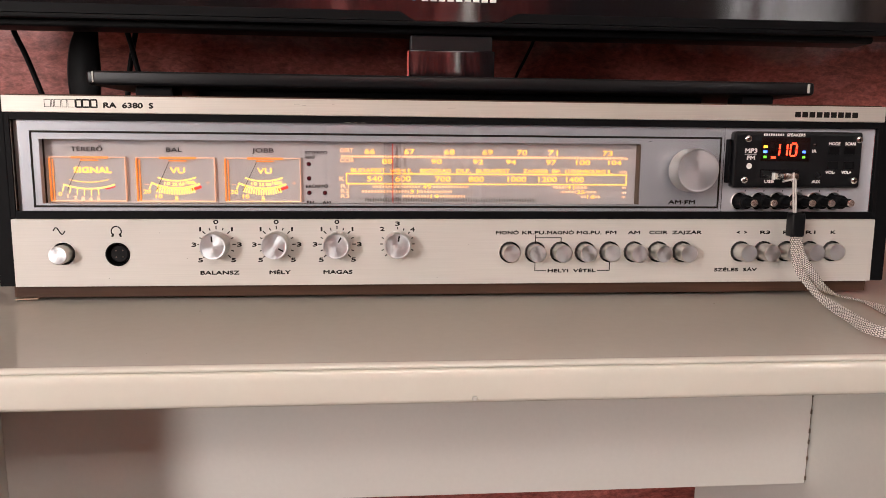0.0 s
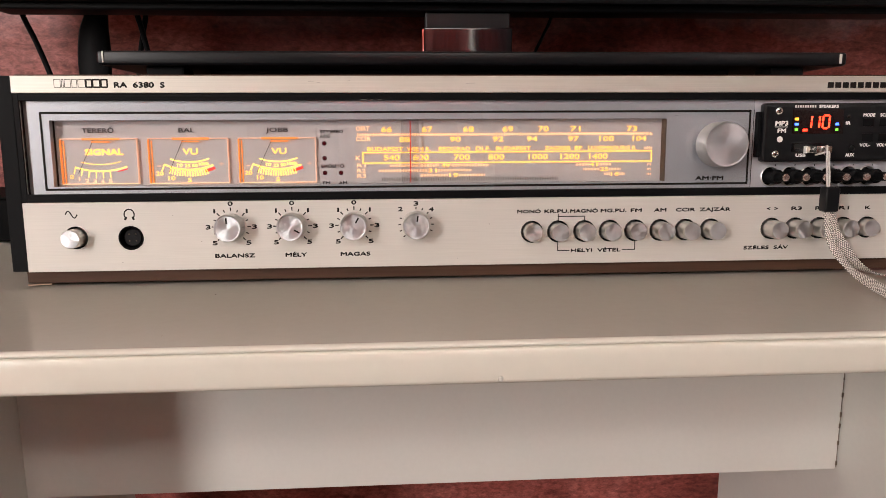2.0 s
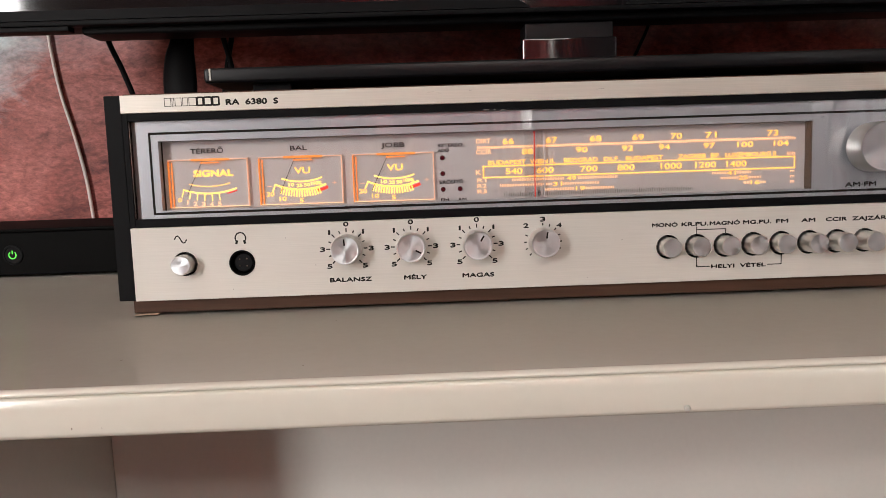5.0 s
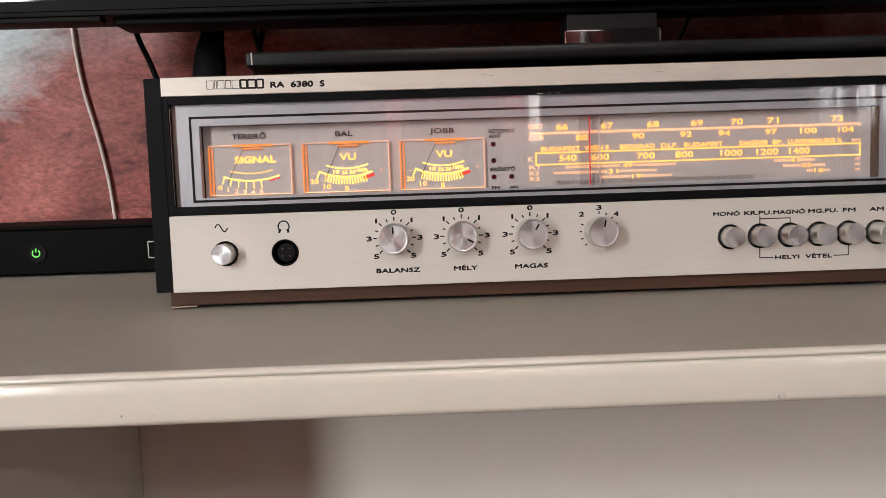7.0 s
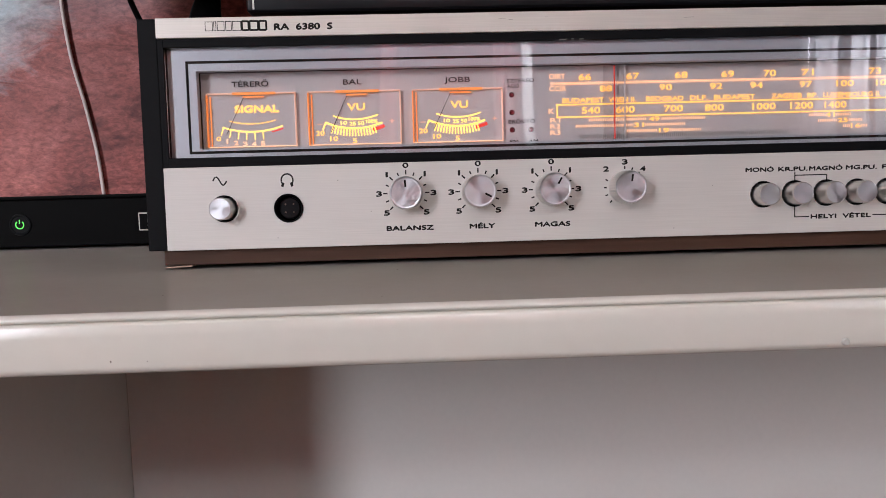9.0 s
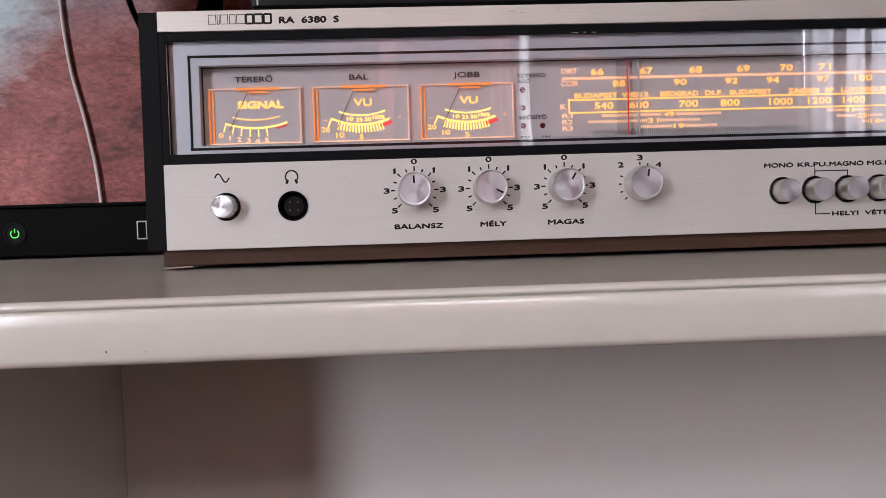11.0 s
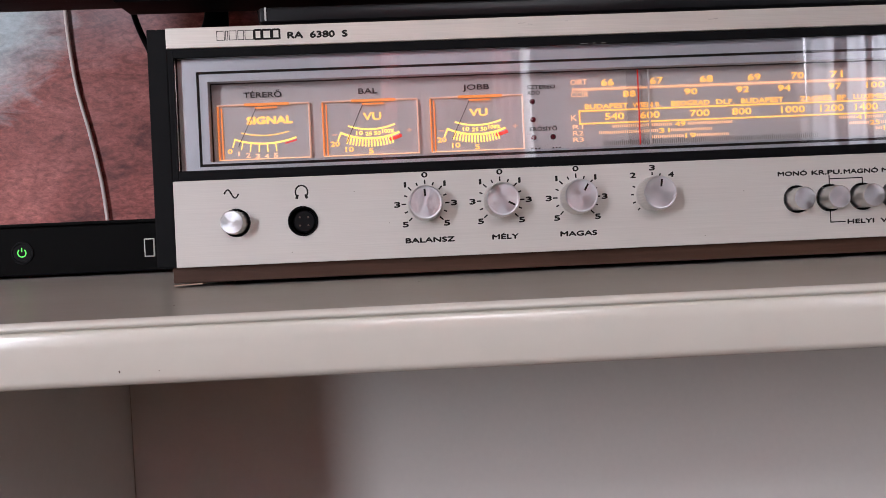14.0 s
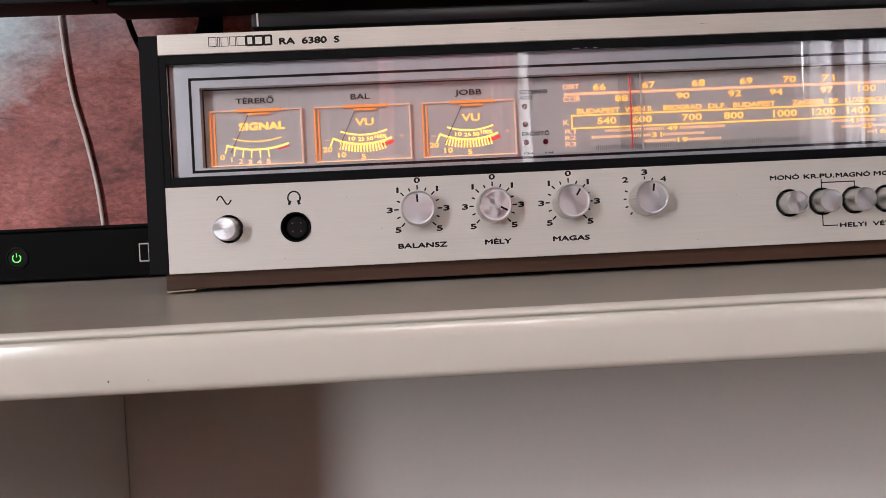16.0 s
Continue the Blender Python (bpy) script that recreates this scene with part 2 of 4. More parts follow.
def weave_material():
    """Light and dark threads of a woven strap, laid along its length."""
    m = bpy.data.materials.new("woven_strap")
    m.use_nodes = True
    nt = m.node_tree
    b = nt.nodes["Principled BSDF"]
    uv = nt.nodes.new("ShaderNodeTexCoord")
    mp = nt.nodes.new("ShaderNodeMapping")
    mp.inputs["Scale"].default_value = (5, 1, 1)
    br = nt.nodes.new("ShaderNodeTexBrick")
    br.inputs["Scale"].default_value = 1.0
    br.inputs["Color1"].default_value, br.inputs["Color2"].default_value = (0.82, 0.78, 0.73, 1), (0.70, 0.66, 0.61, 1)
    br.inputs["Mortar"].default_value = (0.06, 0.05, 0.045, 1)
    br.inputs["Mortar Size"].default_value, br.inputs["Mortar Smooth"].default_value = 0.16, 0.2
    br.inputs["Brick Width"].default_value, br.inputs["Row Height"].default_value = 1.0, 1.25
    nt.links.new(uv.outputs["UV"], mp.inputs[0])
    nt.links.new(mp.outputs[0], br.inputs["Vector"])
    nt.links.new(br.outputs[0], b.inputs["Base Color"])
    b.inputs["Roughness"].default_value = 0.55
    bp = nt.nodes.new("ShaderNodeBump")
    bp.invert = True
    bp.inputs["Strength"].default_value, bp.inputs["Distance"].default_value = 0.8, 0.0003
    nt.links.new(br.outputs["Fac"], bp.inputs["Height"])
    nt.links.new(bp.outputs[0], b.inputs["Normal"])
    return m


def curtain_material(name, colour, through_part):
    m = bpy.data.materials.new(name)
    m.use_nodes = True
    nt = m.node_tree
    b = nt.nodes["Principled BSDF"]
    b.inputs["Base Color"].default_value, b.inputs["Roughness"].default_value = (*colour, 1), 0.9
    tl, mx = nt.nodes.new("ShaderNodeBsdfTranslucent"), nt.nodes.new("ShaderNodeMixShader")
    tl.inputs[0].default_value = (*colour, 1)
    mx.inputs[0].default_value = through_part
    nt.links.new(b.outputs[0], mx.inputs[1]), nt.links.new(tl.outputs[0], mx.inputs[2])
    nt.links.new(mx.outputs[0], nt.nodes["Material Output"].inputs[0])
    return m


DISC = material("turned_aluminium", (0.66, 0.675, 0.70), 0.33, 1.0, aniso=0.88)
ring = DISC.node_tree.nodes.new("ShaderNodeTangent")
ring.direction_type, ring.axis = "RADIAL", "Y"
DISC.node_tree.links.new(ring.outputs[0], DISC.node_tree.nodes["Principled BSDF"].inputs["Tangent"])
GLASS, PAPER, WEAVE = glass_material(), wallpaper_material(), weave_material()
RED_CLOTH = curtain_material("dusty_red_cloth", (0.34, 0.10, 0.09), 0.08)
PINK_SHEER = curtain_material("pink_sheer", (0.60, 0.27, 0.26), 0.22)
SHEER = curtain_material("white_sheer", (0.85, 0.85, 0.85), 0.75)


# ---- builders ----
def part(name, bm, mat, parent=None, label="", smooth=None, at=None):
    """Links a bmesh as one mesh object, under a thing or a part when given."""
    me = bpy.data.meshes.new(name)
    bmesh.ops.recalc_face_normals(bm, faces=bm.faces[:])
    bm.to_mesh(me)
    bm.free()
    me.materials.append(mat)
    if smooth:
        me.shade_smooth()
        me.set_sharp_from_angle(angle=radians(smooth))
    ob = new(name, me)
    ob.parent = parent
    if at:
        ob.location = at
    if label:
        tagged(ob, label)
    return ob


def thing(name, m, label, category, group=""):
    ob = new(name)
    ob.empty_display_size = 0.02
    ob.matrix_world = m
    return tagged(ob, label, category, group)


def block(x0, x1, y0, y1, z0, z1, bevel=0.0, seg=2, bm=None):
    bm = bm or bmesh.new()
    made = bmesh.ops.create_cube(bm, size=1)["verts"]
    for v in made:
        v.co = Vector(((x0, x1)[v.co.x > 0], (y0, y1)[v.co.y > 0], (z0, z1)[v.co.z > 0]))
    if bevel:
        es = list({e for v in made for e in v.link_edges})
        bmesh.ops.bevel(bm, geom=es, offset=bevel, segments=seg, profile=0.6, affect="EDGES")
    return bm


def mmblock(x0, x1, y0, y1, z0, z1, bevel=0.0, bm=None, seg=2):
    return block(x0 / 1000, x1 / 1000, y0 / 1000, y1 / 1000, z0 / 1000, z1 / 1000, bevel / 1000, seg, bm)


def lathe(profile, n=48, knurl=0.0, bm=None, cx=0.0, cz=0.0):
    """Turns (radius, y) in millimetres round the y axis; knurl roughens the rings that are marked so."""
    bm = bm or bmesh.new()
    rings = []
    for p in profile:
        r, y, k = p[0], p[1], (p[2] if len(p) > 2 else 0)
        if r <= 0:
            rings.append([bm.verts.new((cx / 1000, y / 1000, cz / 1000))])
            continue
        ring = []
        for i in range(n):
            a = 2 * math.pi * i / n
            rr = r - (knurl if k and i % 2 else 0)
            ring.append(bm.verts.new(((cx + rr * math.cos(a)) / 1000, y / 1000, (cz + rr * math.sin(a)) / 1000)))
        rings.append(ring)
    for a, b in zip(rings, rings[1:]):
        for i in range(n):
            j = (i + 1) % n
            if len(a) == 1:
                bm.faces.new((a[0], b[i], b[j]))
            elif len(b) == 1:
                bm.faces.new((a[i], a[j], b[0]))
            else:
                bm.faces.new((a[i], a[j], b[j], b[i]))
    return bm


def drilled(bm, holes, y0, y1):
    """The piece with round holes (x, z, radius in mm) cut through from y0 to y1."""
    tool = bmesh.new()
    for x, z, r in holes:
        lathe([(0, y0), (r, y0), (r, y1), (0, y1)], 40, bm=tool, cx=x, cz=z)
    bmesh.ops.recalc_face_normals(tool, faces=tool.faces[:])
    bmesh.ops.recalc_face_normals(bm, faces=bm.faces[:])
    obs = []
    for b in (bm, tool):
        me = bpy.data.meshes.new("work")
        b.to_mesh(me)
        b.free()
        obs.append(new("work", me))
    md = obs[0].modifiers.new("cut", "BOOLEAN")
    md.operation, md.solver, md.object = "DIFFERENCE", "EXACT", obs[1]
    bpy.context.view_layer.update()
    me = bpy.data.meshes.new_from_object(obs[0].evaluated_get(bpy.context.evaluated_depsgraph_get()))
    out = bmesh.new()
    out.from_mesh(me)
    bpy.data.meshes.remove(me)
    for o in obs:
        d = o.data
        bpy.data.objects.remove(o)
        bpy.data.meshes.remove(d)
    return out


def smooth_path(points, steps=8):
    """A Catmull-Rom line through the points."""
    ps = [Vector(p) for p in points]
    ps = [2 * ps[0] - ps[1]] + ps + [2 * ps[-1] - ps[-2]]
    out = []
    for i in range(1, len(ps) - 2):
        a, b, c, d = ps[i - 1:i + 3]
        for k in range(steps):
            t = k / steps
            out.append(0.5 * (2 * b + (c - a) * t + (2 * a - 5 * b + 4 * c - d) * t * t + (3 * b - a - 3 * c + d) * t ** 3))
    return out + [ps[-2]]


def tube(points, r, n=10, steps=8, bm=None):
    bm = bm or bmesh.new()
    line = smooth_path(points, steps)
    rings, side = [], Vector((0.31, 0.87, 0.38))
    for i, p in enumerate(line):
        d = (line[min(i + 1, len(line) - 1)] - line[max(i - 1, 0)]).normalized()
        u = d.cross(side).normalized()
        v = d.cross(u)
        rings.append([bm.verts.new(p + r * (math.cos(a) * u + math.sin(a) * v)) for a in (2 * math.pi * k / n for k in range(n))])
    for a, b in zip(rings, rings[1:]):
        for i in range(n):
            bm.faces.new((a[i], a[(i + 1) % n], b[(i + 1) % n], b[i]))
    bm.faces.new(rings[0][::-1]), bm.faces.new(rings[-1])
    return bm


def ribbon(points, widths, thick, steps=10):
    """A flat strap: points, and for each the half-width vector; its length and breadth are kept as UV."""
    bm = bmesh.new()
    uv = bm.loops.layers.uv.new("UVMap")
    line, wid = smooth_path(points, steps), smooth_path(widths, steps)
    rows, run, runs = [], 0.0, []
    for i, (p, w) in enumerate(zip(line, wid)):
        if i:
            run += (p - line[i - 1]).length
        runs.append(run)
        d = (line[min(i + 1, len(line) - 1)] - line[max(i - 1, 0)]).normalized()
        w = w - d * w.dot(d)
        n = d.cross(w).normalized() * thick / 2
        rows.append([bm.verts.new(q) for q in (p - w - n * 0.4, p - 0.8 * w - n, p + 0.8 * w - n, p + w - n * 0.4, p + w + n * 0.4, p + 0.8 * w + n, p - 0.8 * w + n, p - w + n * 0.4)])
    us = (0, 0.1, 0.9, 1, 1, 0.9, 0.1, 0)
    for i in range(len(rows) - 1):
        for k in range(8):
            j = (k + 1) % 8
            f = bm.faces.new((rows[i][k], rows[i][j], rows[i + 1][j], rows[i + 1][k]))
            for lp, (u, v) in zip(f.loops, ((us[k], runs[i]), (us[j], runs[i]), (us[j], runs[i + 1]), (us[k], runs[i + 1]))):
                lp[uv].uv = (u, v * 1000)
    return bm


def letters(text, x0, x1, z, height, y, mat, parent, name="lettering", bold=0.085, lean=0.0):
    """Flat printed letters between x0 and x1 (mm), their middle at z, with capitals of the given height."""
    cu = bpy.data.curves.new("type", "FONT")
    cu.body, cu.offset, cu.resolution_u, cu.shear = text, 0.0, 3, lean
    tmp = bpy.data.objects.new("type", cu)
    scene.collection.objects.link(tmp)
    me = bpy.data.meshes.new_from_object(tmp.evaluated_get(bpy.context.evaluated_depsgraph_get()))
    bpy.data.objects.remove(tmp)
    bpy.data.curves.remove(cu)
    xs = [v.co.x for v in me.vertices]
    lo, wide = min(xs), max(xs) - min(xs)
    for v in me.vertices:
        v.co = Vector(((x0 + (v.co.x - lo) / wide * (x1 - x0)) / 1000, y / 1000, (z + (v.co.y / 0.70 - 0.5) * height) / 1000))
    bm = bmesh.new()
    e = bold * height / 1000
    for k, (dx, dz) in enumerate(((0, 0), (e, 0), (-e, 0), (e / 2, e), (-e / 2, -e))):
        n = len(bm.verts)
        bm.from_mesh(me)
        bm.verts.ensure_lookup_table()
        for v in bm.verts[n:]:
            v.co += Vector((dx, -0.000006 * k, dz))
    bm.to_mesh(me)
    bm.free()
    me.name = name
    me.materials.clear()
    me.materials.append(mat)
    ob = new(name, me)
    ob.parent = parent
    return ob


def centred(text, x, width, z, height, y, mat, parent, name="lettering", bold=0.045):
    width *= 0.3 if text == "1" else 1.0
    return letters(text, x - width / 2, x + width / 2, z, height, y, mat, parent, name, bold)


def bars(x0, x1, z, height, n, y, mat, parent, fill=0.78, name="name_bar"):
    """A row of plain upright blocks in place of a maker's name."""
    step = (x1 - x0) / n
    for i in range(n):
        part(name, mmblock(x0 + i * step, x0 + (i + fill) * step, y - 0.05, y + 0.1, z - height / 2, z + height / 2), mat, parent)


def arc(cx, cz, r, a0, a1, wide, y, n=20, bm=None):
    """A flat curved band; angles in degrees from straight down, growing to the right."""
    bm = bm or bmesh.new()
    prev = None
    for i in range(n + 1):
        a = radians(a0 + (a1 - a0) * i / n)
        row = [bm.verts.new(((cx + q * math.sin(a)) / 1000, y / 1000, (cz - q * math.cos(a)) / 1000)) for q in (r - wide / 2, r + wide / 2)]
        if prev:
            bm.faces.new((prev[0], row[0], row[1], prev[1]))
        prev = row
    return bm


def stroke(x0, z0, x1, z1, wide, y, bm=None):
    """A flat straight line in the plane of the panel (mm)."""
    bm = bm or bmesh.new()
    d = Vector((x1 - x0, 0, z1 - z0)).normalized()
    s = Vector((-d.z, 0, d.x)) * wide / 2
    a, b = Vector((x0, y, z0)), Vector((x1, y, z1))
    bm.faces.new([bm.verts.new(p / 1000) for p in (a - s, b - s, b + s, a + s)])
    return bm


# ---- the room ----
def structure(name, bm, mat, label):
    return tagged(part(name, bm, mat), label, kind="structure")


structure("wall_north", block(-2.6, 2.6, 0.33, 0.45, 0, 2.6), PAPER, "wall covered in mottled red-brown stone-pattern wallpaper")
structure("wall_west", block(-2.72, -2.6, BACK, 0.33, 0, 2.6), PLASTER, "plain brown plastered side wall")
structure("wall_east", block(2.6, 2.72, BACK, 0.33, 0, 2.6), PLASTER, "plain brown plastered side wall")
structure("floor", block(-2.72, 2.72, BACK - 0.12, 0.45, -0.1, 0), FLOORWOOD, "dark brown wooden floor")
structure("ceiling", block(-2.72, 2.72, BACK - 0.12, 0.45, 2.6, 2.7), CEIL, "white plastered ceiling")
bm = bmesh.new()
edges = [-2.72]
for a, b, lo, hi in OPENINGS:
    block(edges[-1], a, BACK - 0.12, BACK, 0, 2.6, bm=bm), block(a, b, BACK - 0.12, BACK, 0, lo, bm=bm), block(a, b, BACK - 0.12, BACK, hi, 2.6, bm=bm)
    edges.append(b)
block(edges[-1], 2.72, BACK - 0.12, BACK, 0, 2.6, bm=bm)
structure("wall_south", bm, PLASTER, "plain brown plastered wall with three windows")
for i, (a, b, lo, hi) in enumerate(OPENINGS):
    w = thing("window_%d" % (i + 1), Matrix.Identity(4), "white painted window in the plastered wall", "window")
    w["kind"] = "structure"
    bm = block(a, a + 0.03, BACK - 0.05, BACK + 0.012, lo, hi)
    block(b - 0.03, b, BACK - 0.05, BACK + 0.012, lo, hi, bm=bm)
    block(a + 0.03, b - 0.03, BACK - 0.05, BACK + 0.012, lo, lo + 0.03, bm=bm)
    block(a + 0.03, b - 0.03, BACK - 0.05, BACK + 0.012, hi - 0.03, hi, bm=bm)
    part("window_frame", bm, FRAME_W, w)
    part("window_sill", block(a - 0.05, b + 0.05, BACK + 0.012, BACK + 0.08, lo - 0.03, lo - 0.002, 0.004), FRAME_W, w)


def curtain(x0, x1, z0, z1, y, folds, depth, mat, label):
    bm = bmesh.new()
    n, prev = folds * 10, None
    for i in range(n + 1):
        x = x0 + (x1 - x0) * i / n
        row = []
        for k in range(9):
            f = k / 8
            sway = depth * (0.6 + 0.4 * f) * math.sin(2 * math.pi * folds * i / n + 0.5 * math.sin(7 * x + 2 * f))
            row.append(bm.verts.new((x + 0.012 * math.sin(9 * f + 3 * x), y + sway, z1 + (z0 - z1) * f)))
        if prev:
            for k in range(8):
                bm.faces.new((prev[k], row[k], row[k + 1], prev[k + 1]))
        prev = row
    bmesh.ops.solidify(bm, geom=bm.faces[:], thickness=0.0015)
    return tagged(part("curtain", bm, mat, smooth=60), label, "curtain", "window curtains")


RC, WC = "dusty red cloth curtain hanging in front of a window", "sheer white curtain hanging in front of a window"
curtain(-0.42, -0.025, 0.1, 2.04, BACK + 0.10, 5, 0.022, RED_CLOTH, RC)
curtain(0.045, 0.47, 0.1, 2.04, BACK + 0.10, 4, 0.022, RED_CLOTH, RC)
curtain(0.46, 0.60, 0.1, 2.04, BACK + 0.07, 4, 0.016, PINK_SHEER, "thin pink curtain hanging in front of a window")
curtain(0.640, 1.12, 0.1, 2.04, BACK + 0.10, 5, 0.022, RED_CLOTH, RC)
curtain(-0.05, 0.065, 0.1, 2.04, BACK + 0.06, 2, 0.012, PINK_SHEER, "thin pink curtain hanging in front of a window")
curtain(1.83, 2.13, 0.1, 2.42, BACK + 0.11, 4, 0.030, SHEER, WC)
curtain(2.14, 2.5, 0.1, 2.42, BACK + 0.11, 5, 0.034, SHEER, WC)
# two narrow strips added to cut dark gaps into this window's reflection
curtain(1.925, 1.985, 0.1, 2.41, BACK + 0.17, 1, 0.012, RED_CLOTH, RC)
curtain(2.07, 2.10, 0.1, 2.41, BACK + 0.17, 1, 0.010, RED_CLOTH, RC)
curtain(0.56, 0.8, 0.6, 2.04, BACK + 0.03, 6, 0.010, SHEER, WC)
rail = thing("curtain_rail", Matrix.Identity(4), "white curtain rail fixed across the middle window", "curtain rail")
part("rod", block(-0.6, 1.2, BACK + 0.085, BACK + 0.115, 2.05, 2.07, 0.004), FRAME_W, rail)
for x in (-0.55, 1.12):
    part("bracket", block(x, x + 0.03, BACK, BACK + 0.085, 2.052, 2.068), FRAME_W, rail)
rail = thing("curtain_rail", Matrix.Identity(4), "white curtain rail fixed above the sheer curtains", "curtain rail")
part("rod", block(1.7, 2.55, BACK + 0.085, BACK + 0.135, 2.425, 2.445, 0.004), FRAME_W, rail)
for x in (1.72, 2.5):
    part("bracket", block(x, x + 0.03, BACK, BACK + 0.085, 2.427, 2.443), FRAME_W, rail)


# ---- the desk ----
desk = thing("desk", pose(0, 0, 0), "cream lacquered desk with a rounded front edge and worn nicks", "desk")
bm = bmesh.new()
prof = [(0.32, 0.7312), (-0.1295, 0.7312)]
for k in range(1, 7):
    a = radians(-90 - 80 * k / 6)
    prof.append((-0.1295 + 0.0035 * math.cos(a), 0.7347 + 0.0035 * math.sin(a)))
prof += [(-0.1334, 0.7390), (-0.1334, 0.7440), (-0.1331, 0.7475), (-0.1325, 0.7484), (-0.1308, 0.7487), (-0.1308, 0.7491), (-0.1326, 0.7493), (-0.1329, 0.7498), (-0.1327, 0.7505), (-0.1319, 0.7512), (-0.1308, 0.7516), (-0.1296, 0.7516), (-0.1284, 0.7513), (-0.1272, 0.7510), (0.32, 0.7510)]
X0, X1, NX = -0.75, 0.95, 60
rings = [[bm.verts.new((X0 + (X1 - X0) * i / NX, y, z)) for y, z in prof] for i in range(NX + 1)]
for a, b in zip(rings, rings[1:]):
    for k in range(len(prof)):
        j = (k + 1) % len(prof)
        bm.faces.new((a[k], a[j], b[j], b[k]))
bm.faces.new(rings[0]), bm.faces.new(rings[-1][::-1])
top = part("tabletop", bm, WHITE, desk, smooth=50)
part("front_rail", block(-0.0571, 0.5760, 0.0725, 0.090, 0.5735, 0.7310, 0.0005), BOARD, desk, "off-white board under the top, chipped at its end")
part("side_panel", block(-0.0755, -0.0575, -0.105, 0.267, 0.0, 0.7310, 0.001), BOARD, desk)
part("side_panel", block(0.5775, 0.5955, -0.105, 0.267, 0.0, 0.7310, 0.001), BOARD, desk)
part("outer_panel", block(-0.748, -0.73, -0.105, 0.315, 0.0, 0.7310, 0.001), BOARD, desk)
part("outer_panel", block(0.93, 0.948, -0.105, 0.315, 0.0, 0.7310, 0.001), BOARD, desk)
random.seed(4)
for x, z, s in ((0.2213, 0.7380, 0.0006), (0.0284, 0.7360, 0.00036), (0.0322, 0.7374, 0.00034), (0.0299, 0.7388, 0.00022), (0.0400, 0.7358, 0.0002), (0.145, 0.7365, 0.0002), (0.1005, 0.7410, 0.0002)):
    bm = bmesh.new()
    bmesh.ops.create_icosphere(bm, subdivisions=2, radius=s)
    for v in bm.verts:
        v.co = Vector((v.co.x * random.uniform(0.5, 1.1), v.co.y * 0.25, v.co.z * random.uniform(0.7, 1.5)))
    part("nick", bm, EDGE, top, at=(x, -0.1331, z))
for x, y, s in ((0.118, -0.026, 0.0005), (0.44, -0.02, 0.0004), (0.05, 0.02, 0.0003), (0.03, -0.09, 0.0004), (0.115, -0.11, 0.0003)):
    bm = bmesh.new()
    bmesh.ops.create_icosphere(bm, subdivisions=2, radius=s)
    for v in bm.verts:
        v.co.z *= 0.2
    part("nick", bm, EDGE, top, at=(x, y, 0.7510))
bm = lathe([(0, -0.9), (1.0, -0.8), (1.35, -0.4), (1.4, 0.4)], 20)
part("nail_head", bm, GREY_PRINT, top, "bright nail head in the front edge", 40, at=(0.2705, -0.1328, 0.7342))
bm = bmesh.new()
for k in range(9):
    z = 0.578 + 0.0140 * k + random.uniform(-0.003, 0.003)
    block(0.5751, 0.5765, 0.0716, 0.0724, z, z + random.uniform(0.001, 0.006), 0.0002, 1, bm)
part("chipped_edge", bm, EDGE, desk)
for x0, wide in ((-0.0575, 0.0003), (0.5762, 0.0009)):
    part("joint", block(x0, x0 + wide, 0.0735, 0.075, 0.5745, 0.7308), EDGE, desk)


# ---- the receiver: its face leans back a little ----
LEAN = 1.2
radio = thing("stereo_receiver", pose(0, 0, 0.761, -LEAN), "silver and black vintage stereo receiver with glowing amber dials", "radio")
UP = pose(0, 0, 0, LEAN)      # undoes the lean for what stands upright
bm = bmesh.new()
side = [(0.014, -0.0075), (0.26, -0.0075), (0.26, 0.1145), (0.024, 0.1145), (0.0175, 0.0)]
ra, rb = ([bm.verts.new(UP @ Vector((x, y, z))) for y, z in side] for x in (0.0005, 0.5585))
for k in range(len(side)):
    j = (k + 1) % len(side)
    bm.faces.new((ra[k], ra[j], rb[j], rb[k]))
bm.faces.new(ra), bm.faces.new(rb[::-1])
part("cabinet", bm, WOOD, radio, "walnut veneered cabinet")
bm = block(-0.0035, 0.5600, 0.0045, 0.0135, -0.0079, 0.0008, 0.0006)
for v in bm.verts:
    v.co = UP @ v.co
part("plinth", bm, WOOD, radio, "brown wooden plinth under the front panel")
bm = block(-0.0030, 0.0110, 0.0035, 0.0110, -0.0092, -0.0085, 0.0002)
for v in bm.verts:
    v.co = UP @ (v.co + Vector((0, 0, 0.0005 * (v.co.x > 0.005))))
part("veneer_chip", bm, CHIP, radio, "pale split veneer under the plinth's end")
for x in (0.02, 0.5):
    for y in (0.03, 0.22):
        bm = block(x, x + 0.03, y, y + 0.02, -0.0100, -0.0075, 0.0006)
        for v in bm.verts:
            v.co = UP @ v.co
        part("foot", bm, BLACK, radio)
for x0, x1 in ((-10.2, -0.4), (560.1, 570.0)):
    part("cheek", mmblock(x0, x1, 1.5, 60, 0, 117.2, 0.7), BLACK, radio, "black plastic end cheek")
for x0, x1 in ((-0.3, 2.6), (557.3, 559.9)):
    part("inner_post", mmblock(x0, x1, 1.0, 14, 42.6, 106.8, 0.3), BLACK, radio)
part("upper_rail", mmblock(2.7, 557.2, 0.8, 14, 102.6, 106.8, 0.3), BLACK, radio)
for x, z, dx in ((203.6, 102.9, 3.6), (209.8, 103.0, 1.2), (214.0, 102.9, 2.2)):
    part("worn_mark", mmblock(x, x + dx, 0.72, 0.82, z - 0.25, z + 0.15), FADED, radio)
part("middle_rail", mmblock(2.7, 557.2, 0.8, 14, 42.4, 47.2, 0.4), BLACK, radio)
